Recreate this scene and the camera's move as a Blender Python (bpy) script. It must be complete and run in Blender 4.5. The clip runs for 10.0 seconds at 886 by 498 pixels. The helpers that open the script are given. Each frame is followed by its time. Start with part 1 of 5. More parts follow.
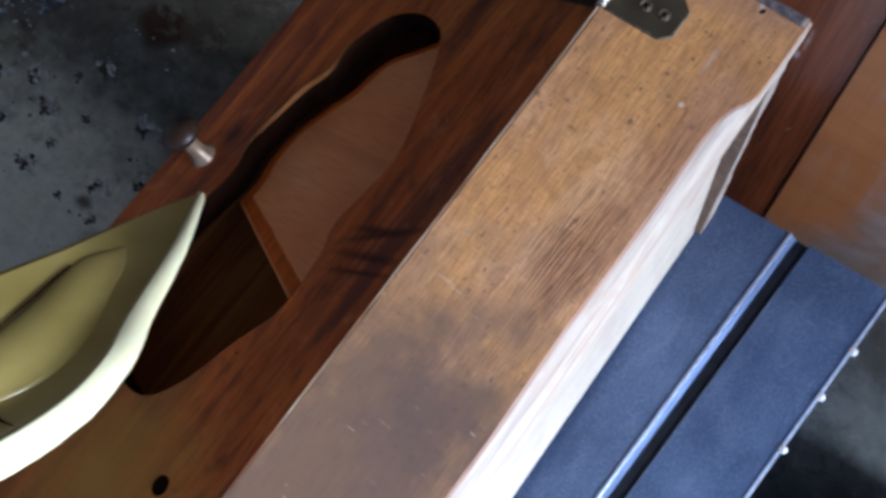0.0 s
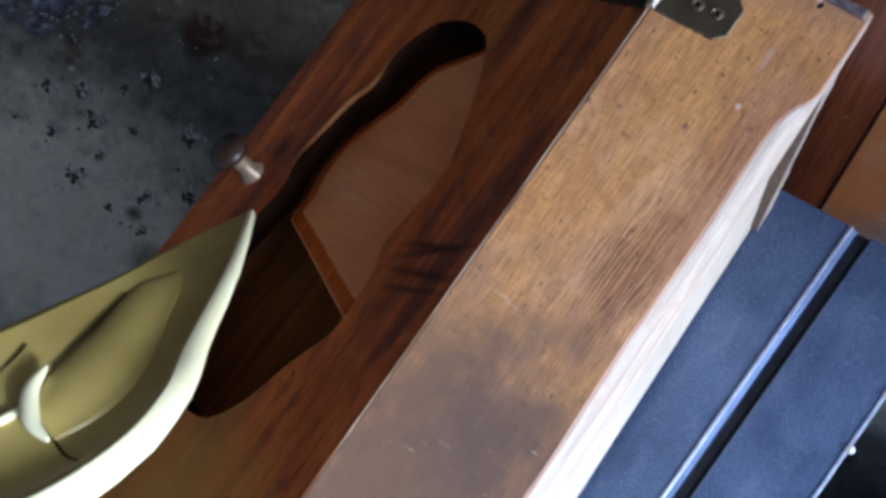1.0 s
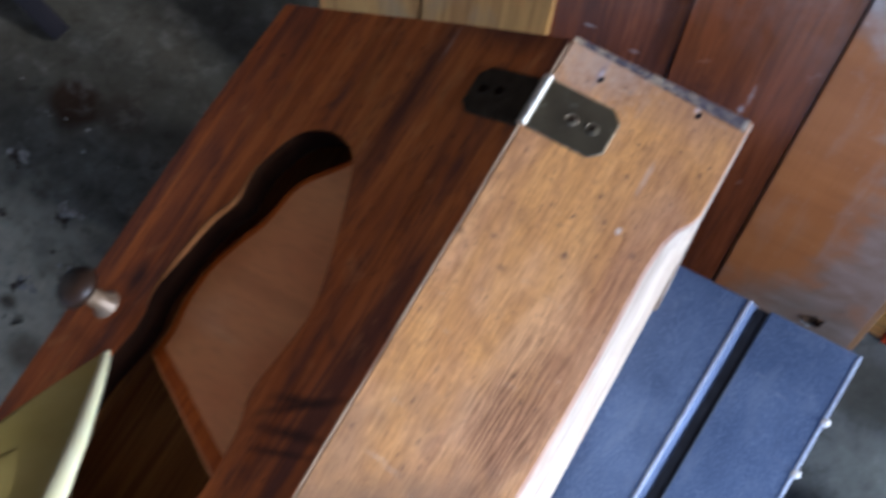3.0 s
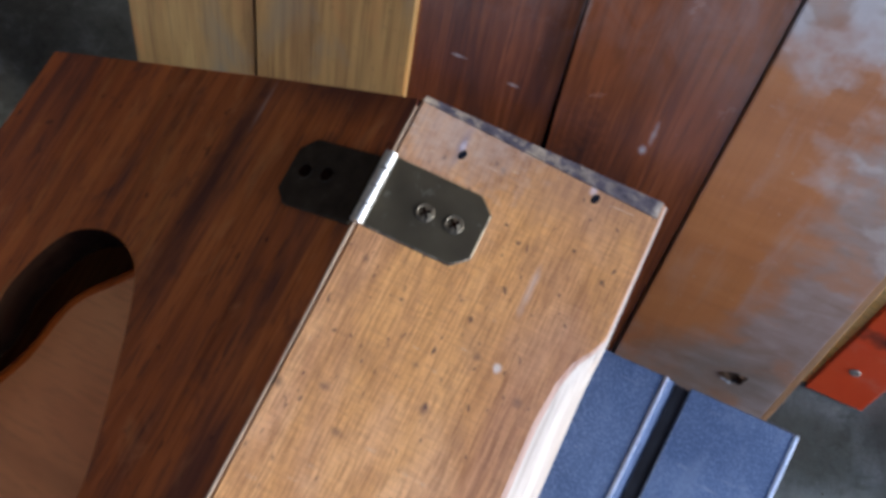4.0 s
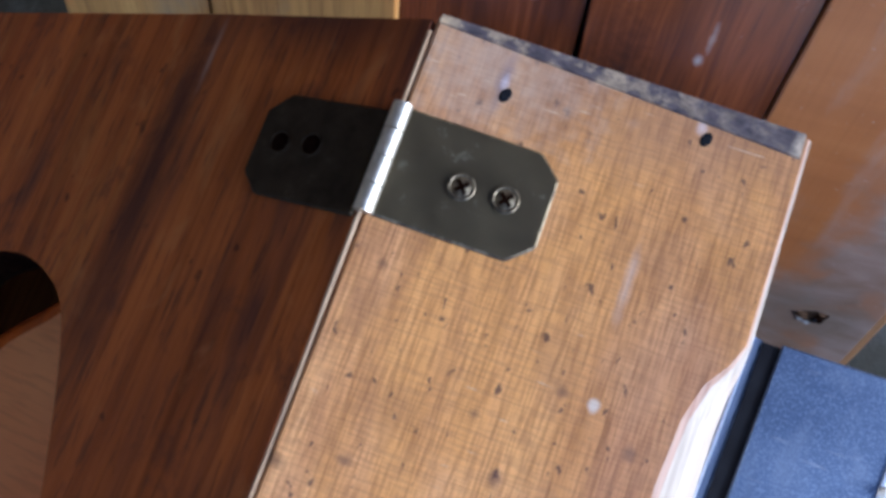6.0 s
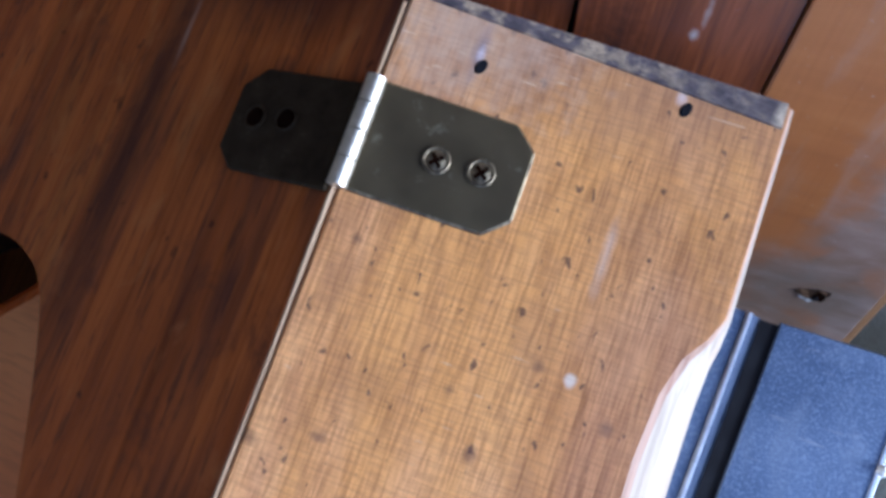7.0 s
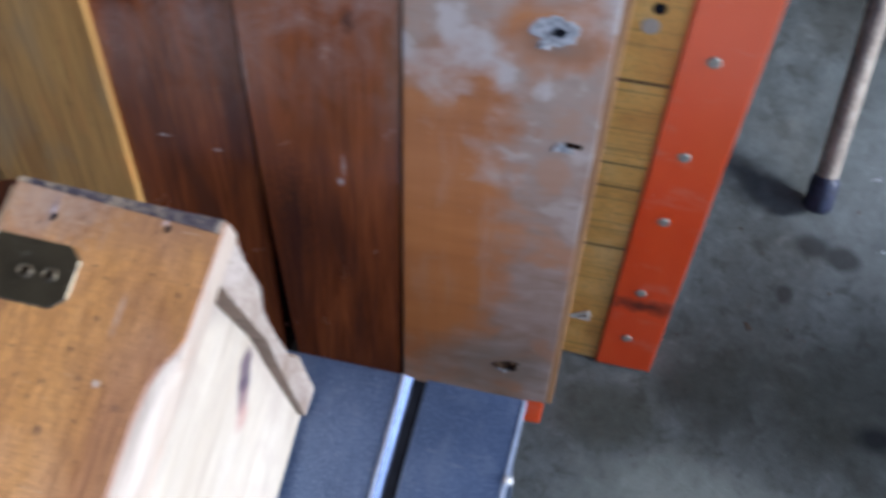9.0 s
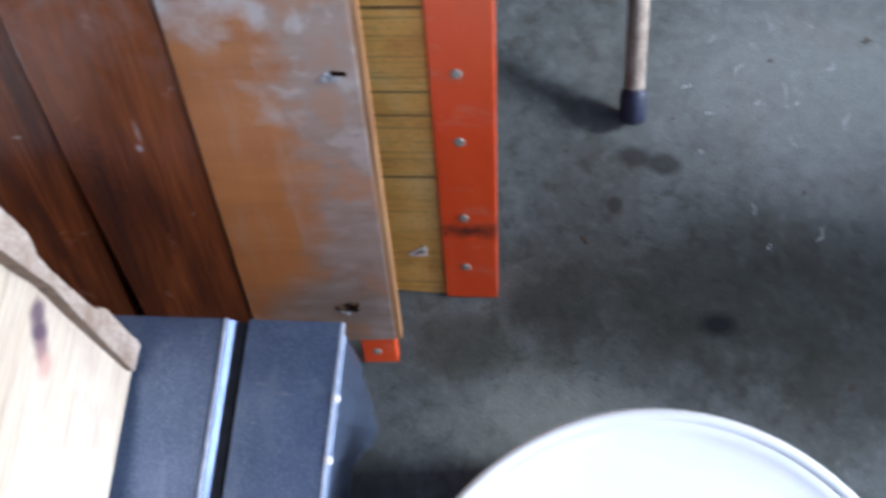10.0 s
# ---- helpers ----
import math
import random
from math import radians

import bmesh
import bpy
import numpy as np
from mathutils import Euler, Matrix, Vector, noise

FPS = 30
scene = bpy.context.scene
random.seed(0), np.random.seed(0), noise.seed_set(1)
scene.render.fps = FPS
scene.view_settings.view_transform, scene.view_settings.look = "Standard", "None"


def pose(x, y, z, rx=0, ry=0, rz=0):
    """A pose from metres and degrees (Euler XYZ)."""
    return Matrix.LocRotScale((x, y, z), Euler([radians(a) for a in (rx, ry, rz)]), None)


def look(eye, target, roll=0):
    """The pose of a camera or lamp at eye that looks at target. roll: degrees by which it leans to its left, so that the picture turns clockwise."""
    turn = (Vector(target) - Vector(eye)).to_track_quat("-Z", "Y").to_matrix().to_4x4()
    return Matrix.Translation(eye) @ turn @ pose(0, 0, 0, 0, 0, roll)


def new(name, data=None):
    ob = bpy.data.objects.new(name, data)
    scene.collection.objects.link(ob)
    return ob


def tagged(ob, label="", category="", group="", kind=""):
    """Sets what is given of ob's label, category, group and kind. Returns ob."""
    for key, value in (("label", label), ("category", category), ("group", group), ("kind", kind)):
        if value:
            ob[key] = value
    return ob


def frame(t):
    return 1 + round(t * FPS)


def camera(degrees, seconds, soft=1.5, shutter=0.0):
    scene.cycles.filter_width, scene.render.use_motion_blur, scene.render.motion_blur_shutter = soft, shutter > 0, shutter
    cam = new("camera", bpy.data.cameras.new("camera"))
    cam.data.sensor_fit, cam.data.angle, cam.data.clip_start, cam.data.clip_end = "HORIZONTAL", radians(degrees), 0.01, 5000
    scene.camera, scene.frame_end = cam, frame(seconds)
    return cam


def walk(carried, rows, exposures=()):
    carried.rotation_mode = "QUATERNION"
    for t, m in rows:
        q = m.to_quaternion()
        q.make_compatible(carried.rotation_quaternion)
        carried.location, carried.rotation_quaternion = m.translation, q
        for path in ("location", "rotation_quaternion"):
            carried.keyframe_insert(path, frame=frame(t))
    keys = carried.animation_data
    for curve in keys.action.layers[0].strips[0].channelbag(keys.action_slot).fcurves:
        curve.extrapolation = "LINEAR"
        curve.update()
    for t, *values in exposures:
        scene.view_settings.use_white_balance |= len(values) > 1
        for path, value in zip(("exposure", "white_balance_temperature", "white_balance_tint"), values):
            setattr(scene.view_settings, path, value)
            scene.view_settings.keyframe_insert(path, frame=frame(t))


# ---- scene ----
cam = camera(52.0, 10.0, soft=3.5, shutter=0.5)
PATH = [
    (0.0, 0.0828, -0.2158, 0.7757, 10.86, 5.70, 35.79),
    (0.5, 0.0770, -0.2180, 0.7741, 10.47, 7.67, 35.22),
    (1.0, 0.0717, -0.2080, 0.7730, 9.88, 8.75, 34.43),
    (1.5, 0.0637, -0.1869, 0.7738, 11.78, 7.66, 33.51),
    (2.0, 0.0590, -0.1841, 0.7719, 11.30, 7.90, 33.13),
    (2.5, 0.0581, -0.1782, 0.7664, 9.27, 6.76, 32.30),
    (3.0, 0.0540, -0.1419, 0.7483, 9.20, 4.73, 30.20),
    (3.2, 0.0558, -0.1279, 0.7353, 11.50, 1.91, 28.87),
    (4.3, 0.0357, -0.0634, 0.6202, 7.81, -0.72, 24.89),
    (4.5, 0.0319, -0.0571, 0.6035, 7.22, -0.87, 24.00),
    (5.0, 0.0219, -0.0573, 0.5774, 5.37, -0.08, 21.36),
    (5.5, 0.0213, -0.0604, 0.5702, 4.88, -0.17, 20.21),
    (7.0, 0.0306, -0.0591, 0.5647, 3.61, 0.81, 19.40),
    (7.5, 0.0321, -0.0597, 0.5664, 3.15, 1.10, 19.68),
    (8.0, 0.0378, -0.0604, 0.5844, 4.56, 1.48, 20.68),
    (8.3, 0.0607, -0.0659, 0.6354, 8.14, 0.56, 21.35),
    (8.5, 0.0935, -0.0640, 0.6694, 10.66, 0.76, 19.53),
    (8.8, 0.1367, -0.0608, 0.6903, 12.30, -1.24, 16.92),
    (9.0, 0.1768, -0.0642, 0.7037, 13.24, -0.43, 13.27),
    (9.3, 0.2128, -0.0780, 0.7076, 13.98, -0.93, 10.49),
    (9.5, 0.2353, -0.0879, 0.7010, 13.10, -0.60, 8.14),
    (9.8, 0.2596, -0.0990, 0.7077, 14.30, -0.34, 5.75),
    (10.0, 0.2777, -0.1109, 0.7204, 14.68, -0.60, 3.42),
]
walk(cam, [(t, pose(x, y, z, rx, ry, rz)) for t, x, y, z, rx, ry, rz in PATH], [(0.0, 0.0, 4890, 10), (1.0, 0.02, 4890, 10), (2.2, 0.22, 4910, 10), (3.2, 0.30, 5000, 10), (4.5, 0.38, 5130, 10), (5.5, 0.46, 4980, 10), (7.0, 0.54, 4780, 10), (8.0, 0.44, 4880, 10), (8.5, 0.30, 5050, 10), (8.8, 0.30, 5150, 10), (9.5, 0.33, 5250, 10), (10.0, 0.38, 5300, 10)])

# ---- light: soft sun and sky, the shed round it unseen and added ----
SUN_FROM = Vector((1.0, 0.12, 0.54)).normalized()
world = bpy.data.worlds.new("sky")
scene.world = world
world.use_nodes = True
wn = world.node_tree
sky = wn.nodes.new("ShaderNodeTexSky")
sky.sky_type = "NISHITA"
sky.sun_disc = False
sky.air_density, sky.dust_density, sky.ozone_density = 0.8, 2.2, 0.8
sky.sun_elevation = math.asin(SUN_FROM.z)
sky.sun_rotation = math.atan2(SUN_FROM.x, SUN_FROM.y)
wn.links.new(sky.outputs[0], wn.nodes["Background"].inputs[0])
wn.nodes["Background"].inputs[1].default_value = 0.15
sun = new("sun", bpy.data.lights.new("sun", "SUN"))
sun.data.energy = 5.0
sun.data.angle = radians(13)
sun.data.color = (1.0, 0.98, 0.95)
sun.matrix_world = look(SUN_FROM * 5, (0, 0, 0))


# ---- materials ----
class Mat:
    """A node material with a Principled shader and short ways to add nodes."""

    def __init__(self, name, rough=0.6, metal=0.0, spec=0.5):
        self.m = bpy.data.materials.new(name)
        self.m.use_nodes = True
        self.n, self.l = self.m.node_tree.nodes, self.m.node_tree.links
        self.b = self.n["Principled BSDF"]
        self.b.inputs["Roughness"].default_value = rough
        self.b.inputs["Metallic"].default_value = metal
        self.b.inputs["Specular IOR Level"].default_value = spec
        self.co = self.n.new("ShaderNodeTexCoord").outputs["Object"]

    def map(self, scale, loc=(0, 0, 0), rot=(0, 0, 0)):
        k = self.n.new("ShaderNodeMapping")
        k.inputs["Scale"].default_value, k.inputs["Location"].default_value, k.inputs["Rotation"].default_value = scale, loc, rot
        self.l.new(self.co, k.inputs["Vector"])
        return k.outputs[0]

    def noise(self, vec, scale=1.0, detail=4.0, rough=0.55, warp=0.0):
        k = self.n.new("ShaderNodeTexNoise")
        k.inputs["Scale"].default_value, k.inputs["Detail"].default_value = scale, detail
        k.inputs["Roughness"].default_value, k.inputs["Distortion"].default_value = rough, warp
        self.l.new(vec, k.inputs["Vector"])
        return k.outputs[0]

    def cells(self, vec, scale=1.0):
        k = self.n.new("ShaderNodeTexVoronoi")
        k.inputs["Scale"].default_value = scale
        self.l.new(vec, k.inputs["Vector"])
        return k.outputs[0]

    def wave(self, vec, scale, warp=3.0, detail=2.0):
        k = self.n.new("ShaderNodeTexWave")
        k.inputs["Scale"].default_value, k.inputs["Distortion"].default_value, k.inputs["Detail"].default_value = scale, warp, detail
        self.l.new(vec, k.inputs["Vector"])
        return k.outputs[1]

    def ramp(self, fac, *stops):
        k = self.n.new("ShaderNodeValToRGB")
        e = k.color_ramp.elements
        while len(e) < len(stops):
            e.new(0.5)
        for s, (p, c) in zip(e, stops):
            s.position = p
            s.color = (*c, 1) if isinstance(c, tuple) else (c, c, c, 1)
        self.l.new(fac, k.inputs[0])
        return k.outputs[0]

    def mix(self, fac, a, b, how="MIX"):
        k = self.n.new("ShaderNodeMix")
        k.data_type, k.blend_type = "RGBA", how
        for v, i in ((fac, 0), (a, 6), (b, 7)):
            if isinstance(v, (int, float)):
                k.inputs[i].default_value = v
            elif isinstance(v, tuple):
                k.inputs[i].default_value = (*v, 1)
            else:
                self.l.new(v, k.inputs[i])
        return k.outputs[2]

    def add(self, a, value):
        k = self.n.new("ShaderNodeMath")
        k.operation = "ADD"
        self.l.new(a, k.inputs[0])
        k.inputs[1].default_value = value
        return k.outputs[0]

    def spot(self, centre, radii, soft=0.5, wobble=0.0, freq=60.0, turn=0.0):
        """1 inside an ellipsoid round a place on the thing, 0 outside, with an uneven edge."""
        k = self.n.new("ShaderNodeVectorRotate")
        k.inputs["Center"].default_value, k.inputs["Angle"].default_value = centre, radians(-turn)
        self.l.new(self.co, k.inputs["Vector"])
        flat = self.n.new("ShaderNodeMapping")
        flat.inputs["Scale"].default_value = tuple(1 / r for r in radii)
        flat.inputs["Location"].default_value = tuple(-c / r for c, r in zip(centre, radii))
        self.l.new(k.outputs[0], flat.inputs["Vector"])
        k = flat.outputs[0]
        g = self.n.new("ShaderNodeVectorMath")
        g.operation = "LENGTH"
        self.l.new(k, g.inputs[0])
        out = g.outputs["Value"]
        if wobble:
            a = self.n.new("ShaderNodeMath")
            a.operation = "MULTIPLY_ADD"
            self.l.new(self.noise(self.co, freq, 3), a.inputs[0])
            a.inputs[1].default_value, a.inputs[2].default_value = wobble, -wobble / 2
            c = self.n.new("ShaderNodeMath")
            c.operation = "ADD"
            self.l.new(out, c.inputs[0])
            self.l.new(a.outputs[0], c.inputs[1])
            out = c.outputs[0]
        return self.ramp(out, (max(0.0, 1 - soft), 1.0), (1.0, 0.0))

    def color(self, c):
        if isinstance(c, tuple):
            self.b.inputs["Base Color"].default_value = (*c, 1)
        else:
            self.l.new(c, self.b.inputs["Base Color"])
        return self

    def roughness(self, fac, lo, hi):
        self.l.new(self.ramp(fac, (0.3, lo), (0.7, hi)), self.b.inputs["Roughness"])
        return self

    def bump(self, h, strength=0.3, dist=0.001):
        k = self.n.new("ShaderNodeBump")
        k.inputs["Strength"].default_value, k.inputs["Distance"].default_value = strength, dist
        self.l.new(h, k.inputs["Height"])
        self.l.new(k.outputs[0], self.b.inputs["Normal"])
        return self


def wood(name, light, mid, dark, rough=0.45, fine=900.0, flecks=0.5, seed=0.0, spec=0.5, figure=40.0, bump=0.25, cross=False):
    """Boards with their grain along the local y axis."""
    w = Mat(name, rough, 0, spec)
    o = (seed, seed * 1.7, seed * 0.6)
    swap = (lambda a, b, c: (b, a, c)) if cross else (lambda a, b, c: (a, b, c))
    grain = w.noise(w.map(swap(fine, fine * 0.03, fine), o), 1.0, 5, 0.6)
    figured = w.noise(w.map(swap(figure, figure * 0.12, figure), o), 1.0, 4, 0.55, 1.2)
    stain = w.noise(w.map((14, 9, 14), o), 1.0, 3, 0.5)
    streak = w.noise(w.map(swap(figure * 4.5, figure * 0.3, figure * 4.5), o), 1.0, 4, 0.6, 0.8)
    both = w.mix(0.5, figured, streak)
    c = w.ramp(both, (0.36, dark), (0.5, mid), (0.64, light))
    c = w.mix(w.ramp(stain, (0.35, 0.55), (0.65, 0.0)), c, w.mix(1.0, c, tuple(0.55 + 0.3 * v for v in mid), "MULTIPLY"))
    c = w.mix(w.ramp(grain, (0.36, 0.5), (0.52, 0.0)), c, w.mix(1.0, c, (0.45, 0.4, 0.38), "MULTIPLY"))
    if flecks:
        f = w.noise(w.map((330, 150, 330), o), 1.0, 2, 0.5)
        c = w.mix(w.ramp(f, (0.665, 0.0), (0.705, flecks)), c, tuple(0.25 * v for v in dark))
    w.color(c).bump(grain, bump, 0.0006).roughness(stain, rough - 0.08, rough + 0.12)
    w.out, w.grain, w.stain, w.figured = c, grain, stain, figured
    return w


amber = wood("amber_wood", (0.88, 0.500, 0.235), (0.74, 0.385, 0.172), (0.50, 0.235, 0.105), 0.36, 1300, 0.0, 1.0, figure=55)
a1 = amber.noise(amber.map((26, 8, 26), (2, 0, 0)), 1.0, 4, 0.6, 0.6)
a2 = amber.noise(amber.map((70, 45, 70), (5, 3, 0)), 1.0, 4, 0.6, 0.5)
c = amber.mix(amber.ramp(a1, (0.42, 0.0), (0.62, 0.75)), amber.out, (0.86, 0.43, 0.115), "MIX")
c = amber.mix(0.8, amber.out, c)
a3 = amber.noise(amber.map((34, 22, 34), (11, 4, 0)), 1.0, 5, 0.6, 0.4)
c = amber.mix(amber.ramp(a3, (0.50, 0.0), (0.66, 0.4)), c, (0.88, 0.51, 0.26))
c = amber.mix(amber.ramp(a1, (0.32, 0.5), (0.48, 0.0)), c, (0.52, 0.275, 0.145))
c = amber.mix(amber.ramp(a2, (0.54, 0.0), (0.68, 0.42)), c, (0.34, 0.16, 0.07))
pores = amber.noise(amber.map((1300, 75, 1300), (8, 0, 0)), 1.0, 3, 0.6)
c = amber.mix(amber.ramp(pores, (0.38, 0.60), (0.54, 0.0)), c, amber.mix(1.0, c, (0.48, 0.40, 0.34), "MULTIPLY"))
saw = amber.noise(amber.map((120, 1500, 120), (0, 6, 0)), 1.0, 2, 0.5)
c = amber.mix(amber.ramp(saw, (0.40, 0.26), (0.54, 0.0)), c, (0.30, 0.15, 0.07))
dents = amber.noise(amber.map((380, 250, 380), (3, 7, 0)), 1.0, 2, 0.5, 0.3)
c = amber.mix(amber.ramp(dents, (0.665, 0.0), (0.71, 0.8)), c, (0.09, 0.045, 0.035))
c = amber.mix(amber.mix(1.0, amber.spot((0.036, -0.272, 0), (0.085, 0.110, 0.05), 0.6, 1.1, 40), (0.9, 0.9, 0.9), "MULTIPLY"), c, (0.190, 0.118, 0.078))
c = amber.mix(amber.mix(1.0, amber.spot((0.047, -0.246, 0), (0.032, 0.045, 0.05), 1.0, 1.8, 75), (0.45, 0.45, 0.45), "MULTIPLY"), c, (0.11, 0.078, 0.075))
ridge = amber.wave(amber.map((1, 0.16, 1), (0, 0, 0), (0, 0, 0.28)), 175, 9, 2)
c = amber.mix(amber.mix(1.0, amber.spot((0.055, -0.153, 0), (0.020, 0.040, 0.05), 0.8, 1.2, 60), amber.ramp(ridge, (0.40, 0.0), (0.72, 0.8)), "MULTIPLY"), c, (0.14, 0.055, 0.02))
c = amber.mix(amber.spot((0.0565, -0.0675, 0), (0.0016, 0.0018, 0.01), 0.6, 0.5, 400), c, (0.72, 0.6, 0.5))
c = amber.mix(amber.mix(1.0, amber.spot((0.0555, -0.042, 0), (0.0017, 0.011, 0.01), 0.9, 0.9, 250), (0.45, 0.45, 0.45), "MULTIPLY"), c, (0.66, 0.55, 0.48))
c = amber.mix(amber.mix(1.0, amber.spot((0.035, -0.001, 0), (0.09, 0.024, 0.05), 0.9, 0.9, 70), (0.6, 0.6, 0.6), "MULTIPLY"), c, (0.30, 0.17, 0.12))
c = amber.mix(amber.mix(1.0, amber.spot((0.012, -0.006, 0), (0.034, 0.020, 0.05), 0.9, 1.9, 260), (0.55, 0.55, 0.55), "MULTIPLY"), c, (0.62, 0.46, 0.34))
c = amber.mix(amber.mix(1.0, amber.spot((0.0180, -0.0090, 0), (0.0019, 0.0075, 0.05), 0.9, 0.9, 260), (0.7, 0.7, 0.7), "MULTIPLY"), c, (0.20, 0.16, 0.20))
scr = amber.noise(amber.map((90, 900, 90), (4, 4, 0), (0, 0, 0.5)), 1.0, 2, 0.5, 0.2)
scp = amber.noise(amber.map((40, 40, 40), (9, 2, 0)), 1.0, 2, 0.5)
c = amber.mix(amber.mix(1.0, amber.ramp(scr, (0.68, 0.0), (0.72, 0.8)), amber.ramp(scp, (0.5, 0.0), (0.6, 1.0)), "MULTIPLY"), c, (0.70, 0.52, 0.36))
for place, radii, tint in (((0.019, -0.1915, 0), (0.006, 0.0007, 1), (0.70, 0.55, 0.42)), ((0.0265, -0.1928, 0), (0.005, 0.0006, 1), (0.64, 0.50, 0.38)), ((0.0603, -0.0052, 0), (0.0015, 0.0020, 1), (0.80, 0.72, 0.74)), ((0.0183, -0.0095, 0), (0.0012, 0.0026, 1), (0.68, 0.62, 0.70)), ((0.001, -0.0983, 0), (0.0035, 0.0022, 1), (0.09, 0.045, 0.03)), ((0.0232, -0.1037, 0), (0.0028, 0.0018, 1), (0.12, 0.06, 0.045)), ((0.0075, -0.0548, 0), (0.0016, 0.0016, 1), (0.12, 0.06, 0.045)), ((0.0428, -0.0874, 0), (0.0016, 0.0030, 1), (0.10, 0.05, 0.045)), ((0.0501, -0.0668, 0), (0.0018, 0.0018, 1), (0.15, 0.075, 0.05)), ((0.0659, -0.0739, 0), (0.0020, 0.0022, 1), (0.13, 0.07, 0.06)), ((0.0349, -0.0769, 0), (0.0015, 0.0015, 1), (0.15, 0.08, 0.05)), ((0.014, -0.0937, 0), (0.0024, 0.0015, 1), (0.14, 0.07, 0.05))):
    c = amber.mix(amber.mix(1.0, amber.spot(place, radii, 0.8, 1.0, 420), (0.6, 0.6, 0.6), "MULTIPLY"), c, tint)
amber.color(c).bump(amber.mix(0.35, amber.mix(0.5, pores, saw), dents), 0.45, 0.0009)

bare = wood("bare_pine", (0.68, 0.61, 0.50), (0.65, 0.57, 0.45), (0.59, 0.50, 0.38), 0.6, 700, 0.0, 3.0, figure=30)
b1 = bare.noise(bare.map((8, 26, 8), (3, 1, 0)), 1.0, 4, 0.6)
c = bare.mix(bare.ramp(b1, (0.5, 0.0), (0.68, 0.5)), bare.out, (0.42, 0.33, 0.27))
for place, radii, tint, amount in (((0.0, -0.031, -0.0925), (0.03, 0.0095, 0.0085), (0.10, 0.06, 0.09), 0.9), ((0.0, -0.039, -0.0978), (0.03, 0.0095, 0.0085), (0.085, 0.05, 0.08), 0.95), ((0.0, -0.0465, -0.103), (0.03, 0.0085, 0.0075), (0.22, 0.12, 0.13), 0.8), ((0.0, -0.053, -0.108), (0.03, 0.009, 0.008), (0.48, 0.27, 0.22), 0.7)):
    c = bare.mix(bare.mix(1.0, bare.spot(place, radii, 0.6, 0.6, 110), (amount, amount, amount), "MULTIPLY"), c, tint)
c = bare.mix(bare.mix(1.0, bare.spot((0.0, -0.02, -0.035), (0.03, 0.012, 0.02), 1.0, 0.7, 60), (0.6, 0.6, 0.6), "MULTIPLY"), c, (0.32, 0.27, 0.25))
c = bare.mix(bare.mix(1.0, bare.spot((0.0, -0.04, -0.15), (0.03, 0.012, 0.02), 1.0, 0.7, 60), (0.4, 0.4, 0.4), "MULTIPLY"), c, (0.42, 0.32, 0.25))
bare.color(c)
worn = wood("worn_edge_wood", (0.72, 0.63, 0.52), (0.63, 0.53, 0.42), (0.54, 0.43, 0.33), 0.6, 500, 0.0, 8.0, figure=70)
w1 = worn.noise(worn.map((420, 26, 420), (2, 0, 1)), 1.0, 4, 0.6, 0.5)
c = worn.mix(worn.ramp(w1, (0.52, 0.0), (0.66, 0.5)), worn.out, (0.42, 0.32, 0.25))
w2 = worn.noise(worn.map((60, 60, 60), (5, 0, 1)), 1.0, 3, 0.6)
worn.color(worn.mix(worn.ramp(w2, (0.54, 0.0), (0.66, 0.6)), c, (0.50, 0.37, 0.27))).bump(w1, 0.5, 0.0008)
rubbed = wood("rubbed_red_border", (0.62, 0.43, 0.32), (0.52, 0.31, 0.21), (0.38, 0.18, 0.11), 0.5, 400, 0.0, 9.0, figure=120)
cream = wood("bare_rubbed_arris", (0.62, 0.44, 0.27), (0.52, 0.35, 0.20), (0.36, 0.22, 0.12), 0.5, 400, 0.0, 10.0, figure=120)
sawn = Mat("raw_sawn_edge", 0.7)
w1 = sawn.noise(sawn.map((45, 45, 45)), 1.0, 5, 0.65)
w2 = sawn.noise(sawn.map((500, 500, 120)), 1.0, 4, 0.6)
c = sawn.ramp(w1, (0.36, (0.27, 0.20, 0.15)), (0.5, (0.40, 0.33, 0.27)), (0.64, (0.50, 0.43, 0.37)))
sawn.color(sawn.mix(sawn.ramp(w2, (0.36, 0.55), (0.52, 0.0)), c, (0.27, 0.20, 0.15))).bump(w2, 0.5, 0.0008)
# darker brown for the end board's inner face, which lies in shade
inner_shade = wood("shaded_inner_face", (0.27, 0.185, 0.125), (0.20, 0.13, 0.085), (0.12, 0.075, 0.05), 0.55, 500, 0.3, 7.0, figure=60)
grimy = wood("grimy_end_grain", (0.34, 0.27, 0.2), (0.16, 0.12, 0.10), (0.06, 0.045, 0.045), 0.75, 300, 0.3, 5.0, figure=120)
grime = Mat("grime_and_chips", 0.75)
g1 = grime.noise(grime.map((320, 420, 320)), 1.0, 5, 0.65)
g2 = grime.noise(grime.map((210, 380, 210), (3, 0, 0)), 1.0, 4, 0.65)
c = grime.ramp(g2, (0.35, (0.05, 0.040, 0.052)), (0.50, (0.11, 0.09, 0.10)), (0.60, (0.19, 0.15, 0.14)), (0.70, (0.32, 0.24, 0.17)))
chips = grime.noise(grime.map((190, 260, 190), (1, 4, 0)), 1.0, 5, 0.65)
c = grime.mix(grime.mix(1.0, grime.spot((0.022, -0.001, 0), (0.055, 0.03, 0.05), 0.7, 0.4, 60), grime.ramp(chips, (0.46, 0.0), (0.56, 0.85)), "MULTIPLY"), c, (0.50, 0.38, 0.25))
c = grime.mix(grime.spot((0.0, 0.0, 0), (0.0035, 0.006, 0.05), 0.6, 0.4, 200), c, (0.62, 0.46, 0.28))
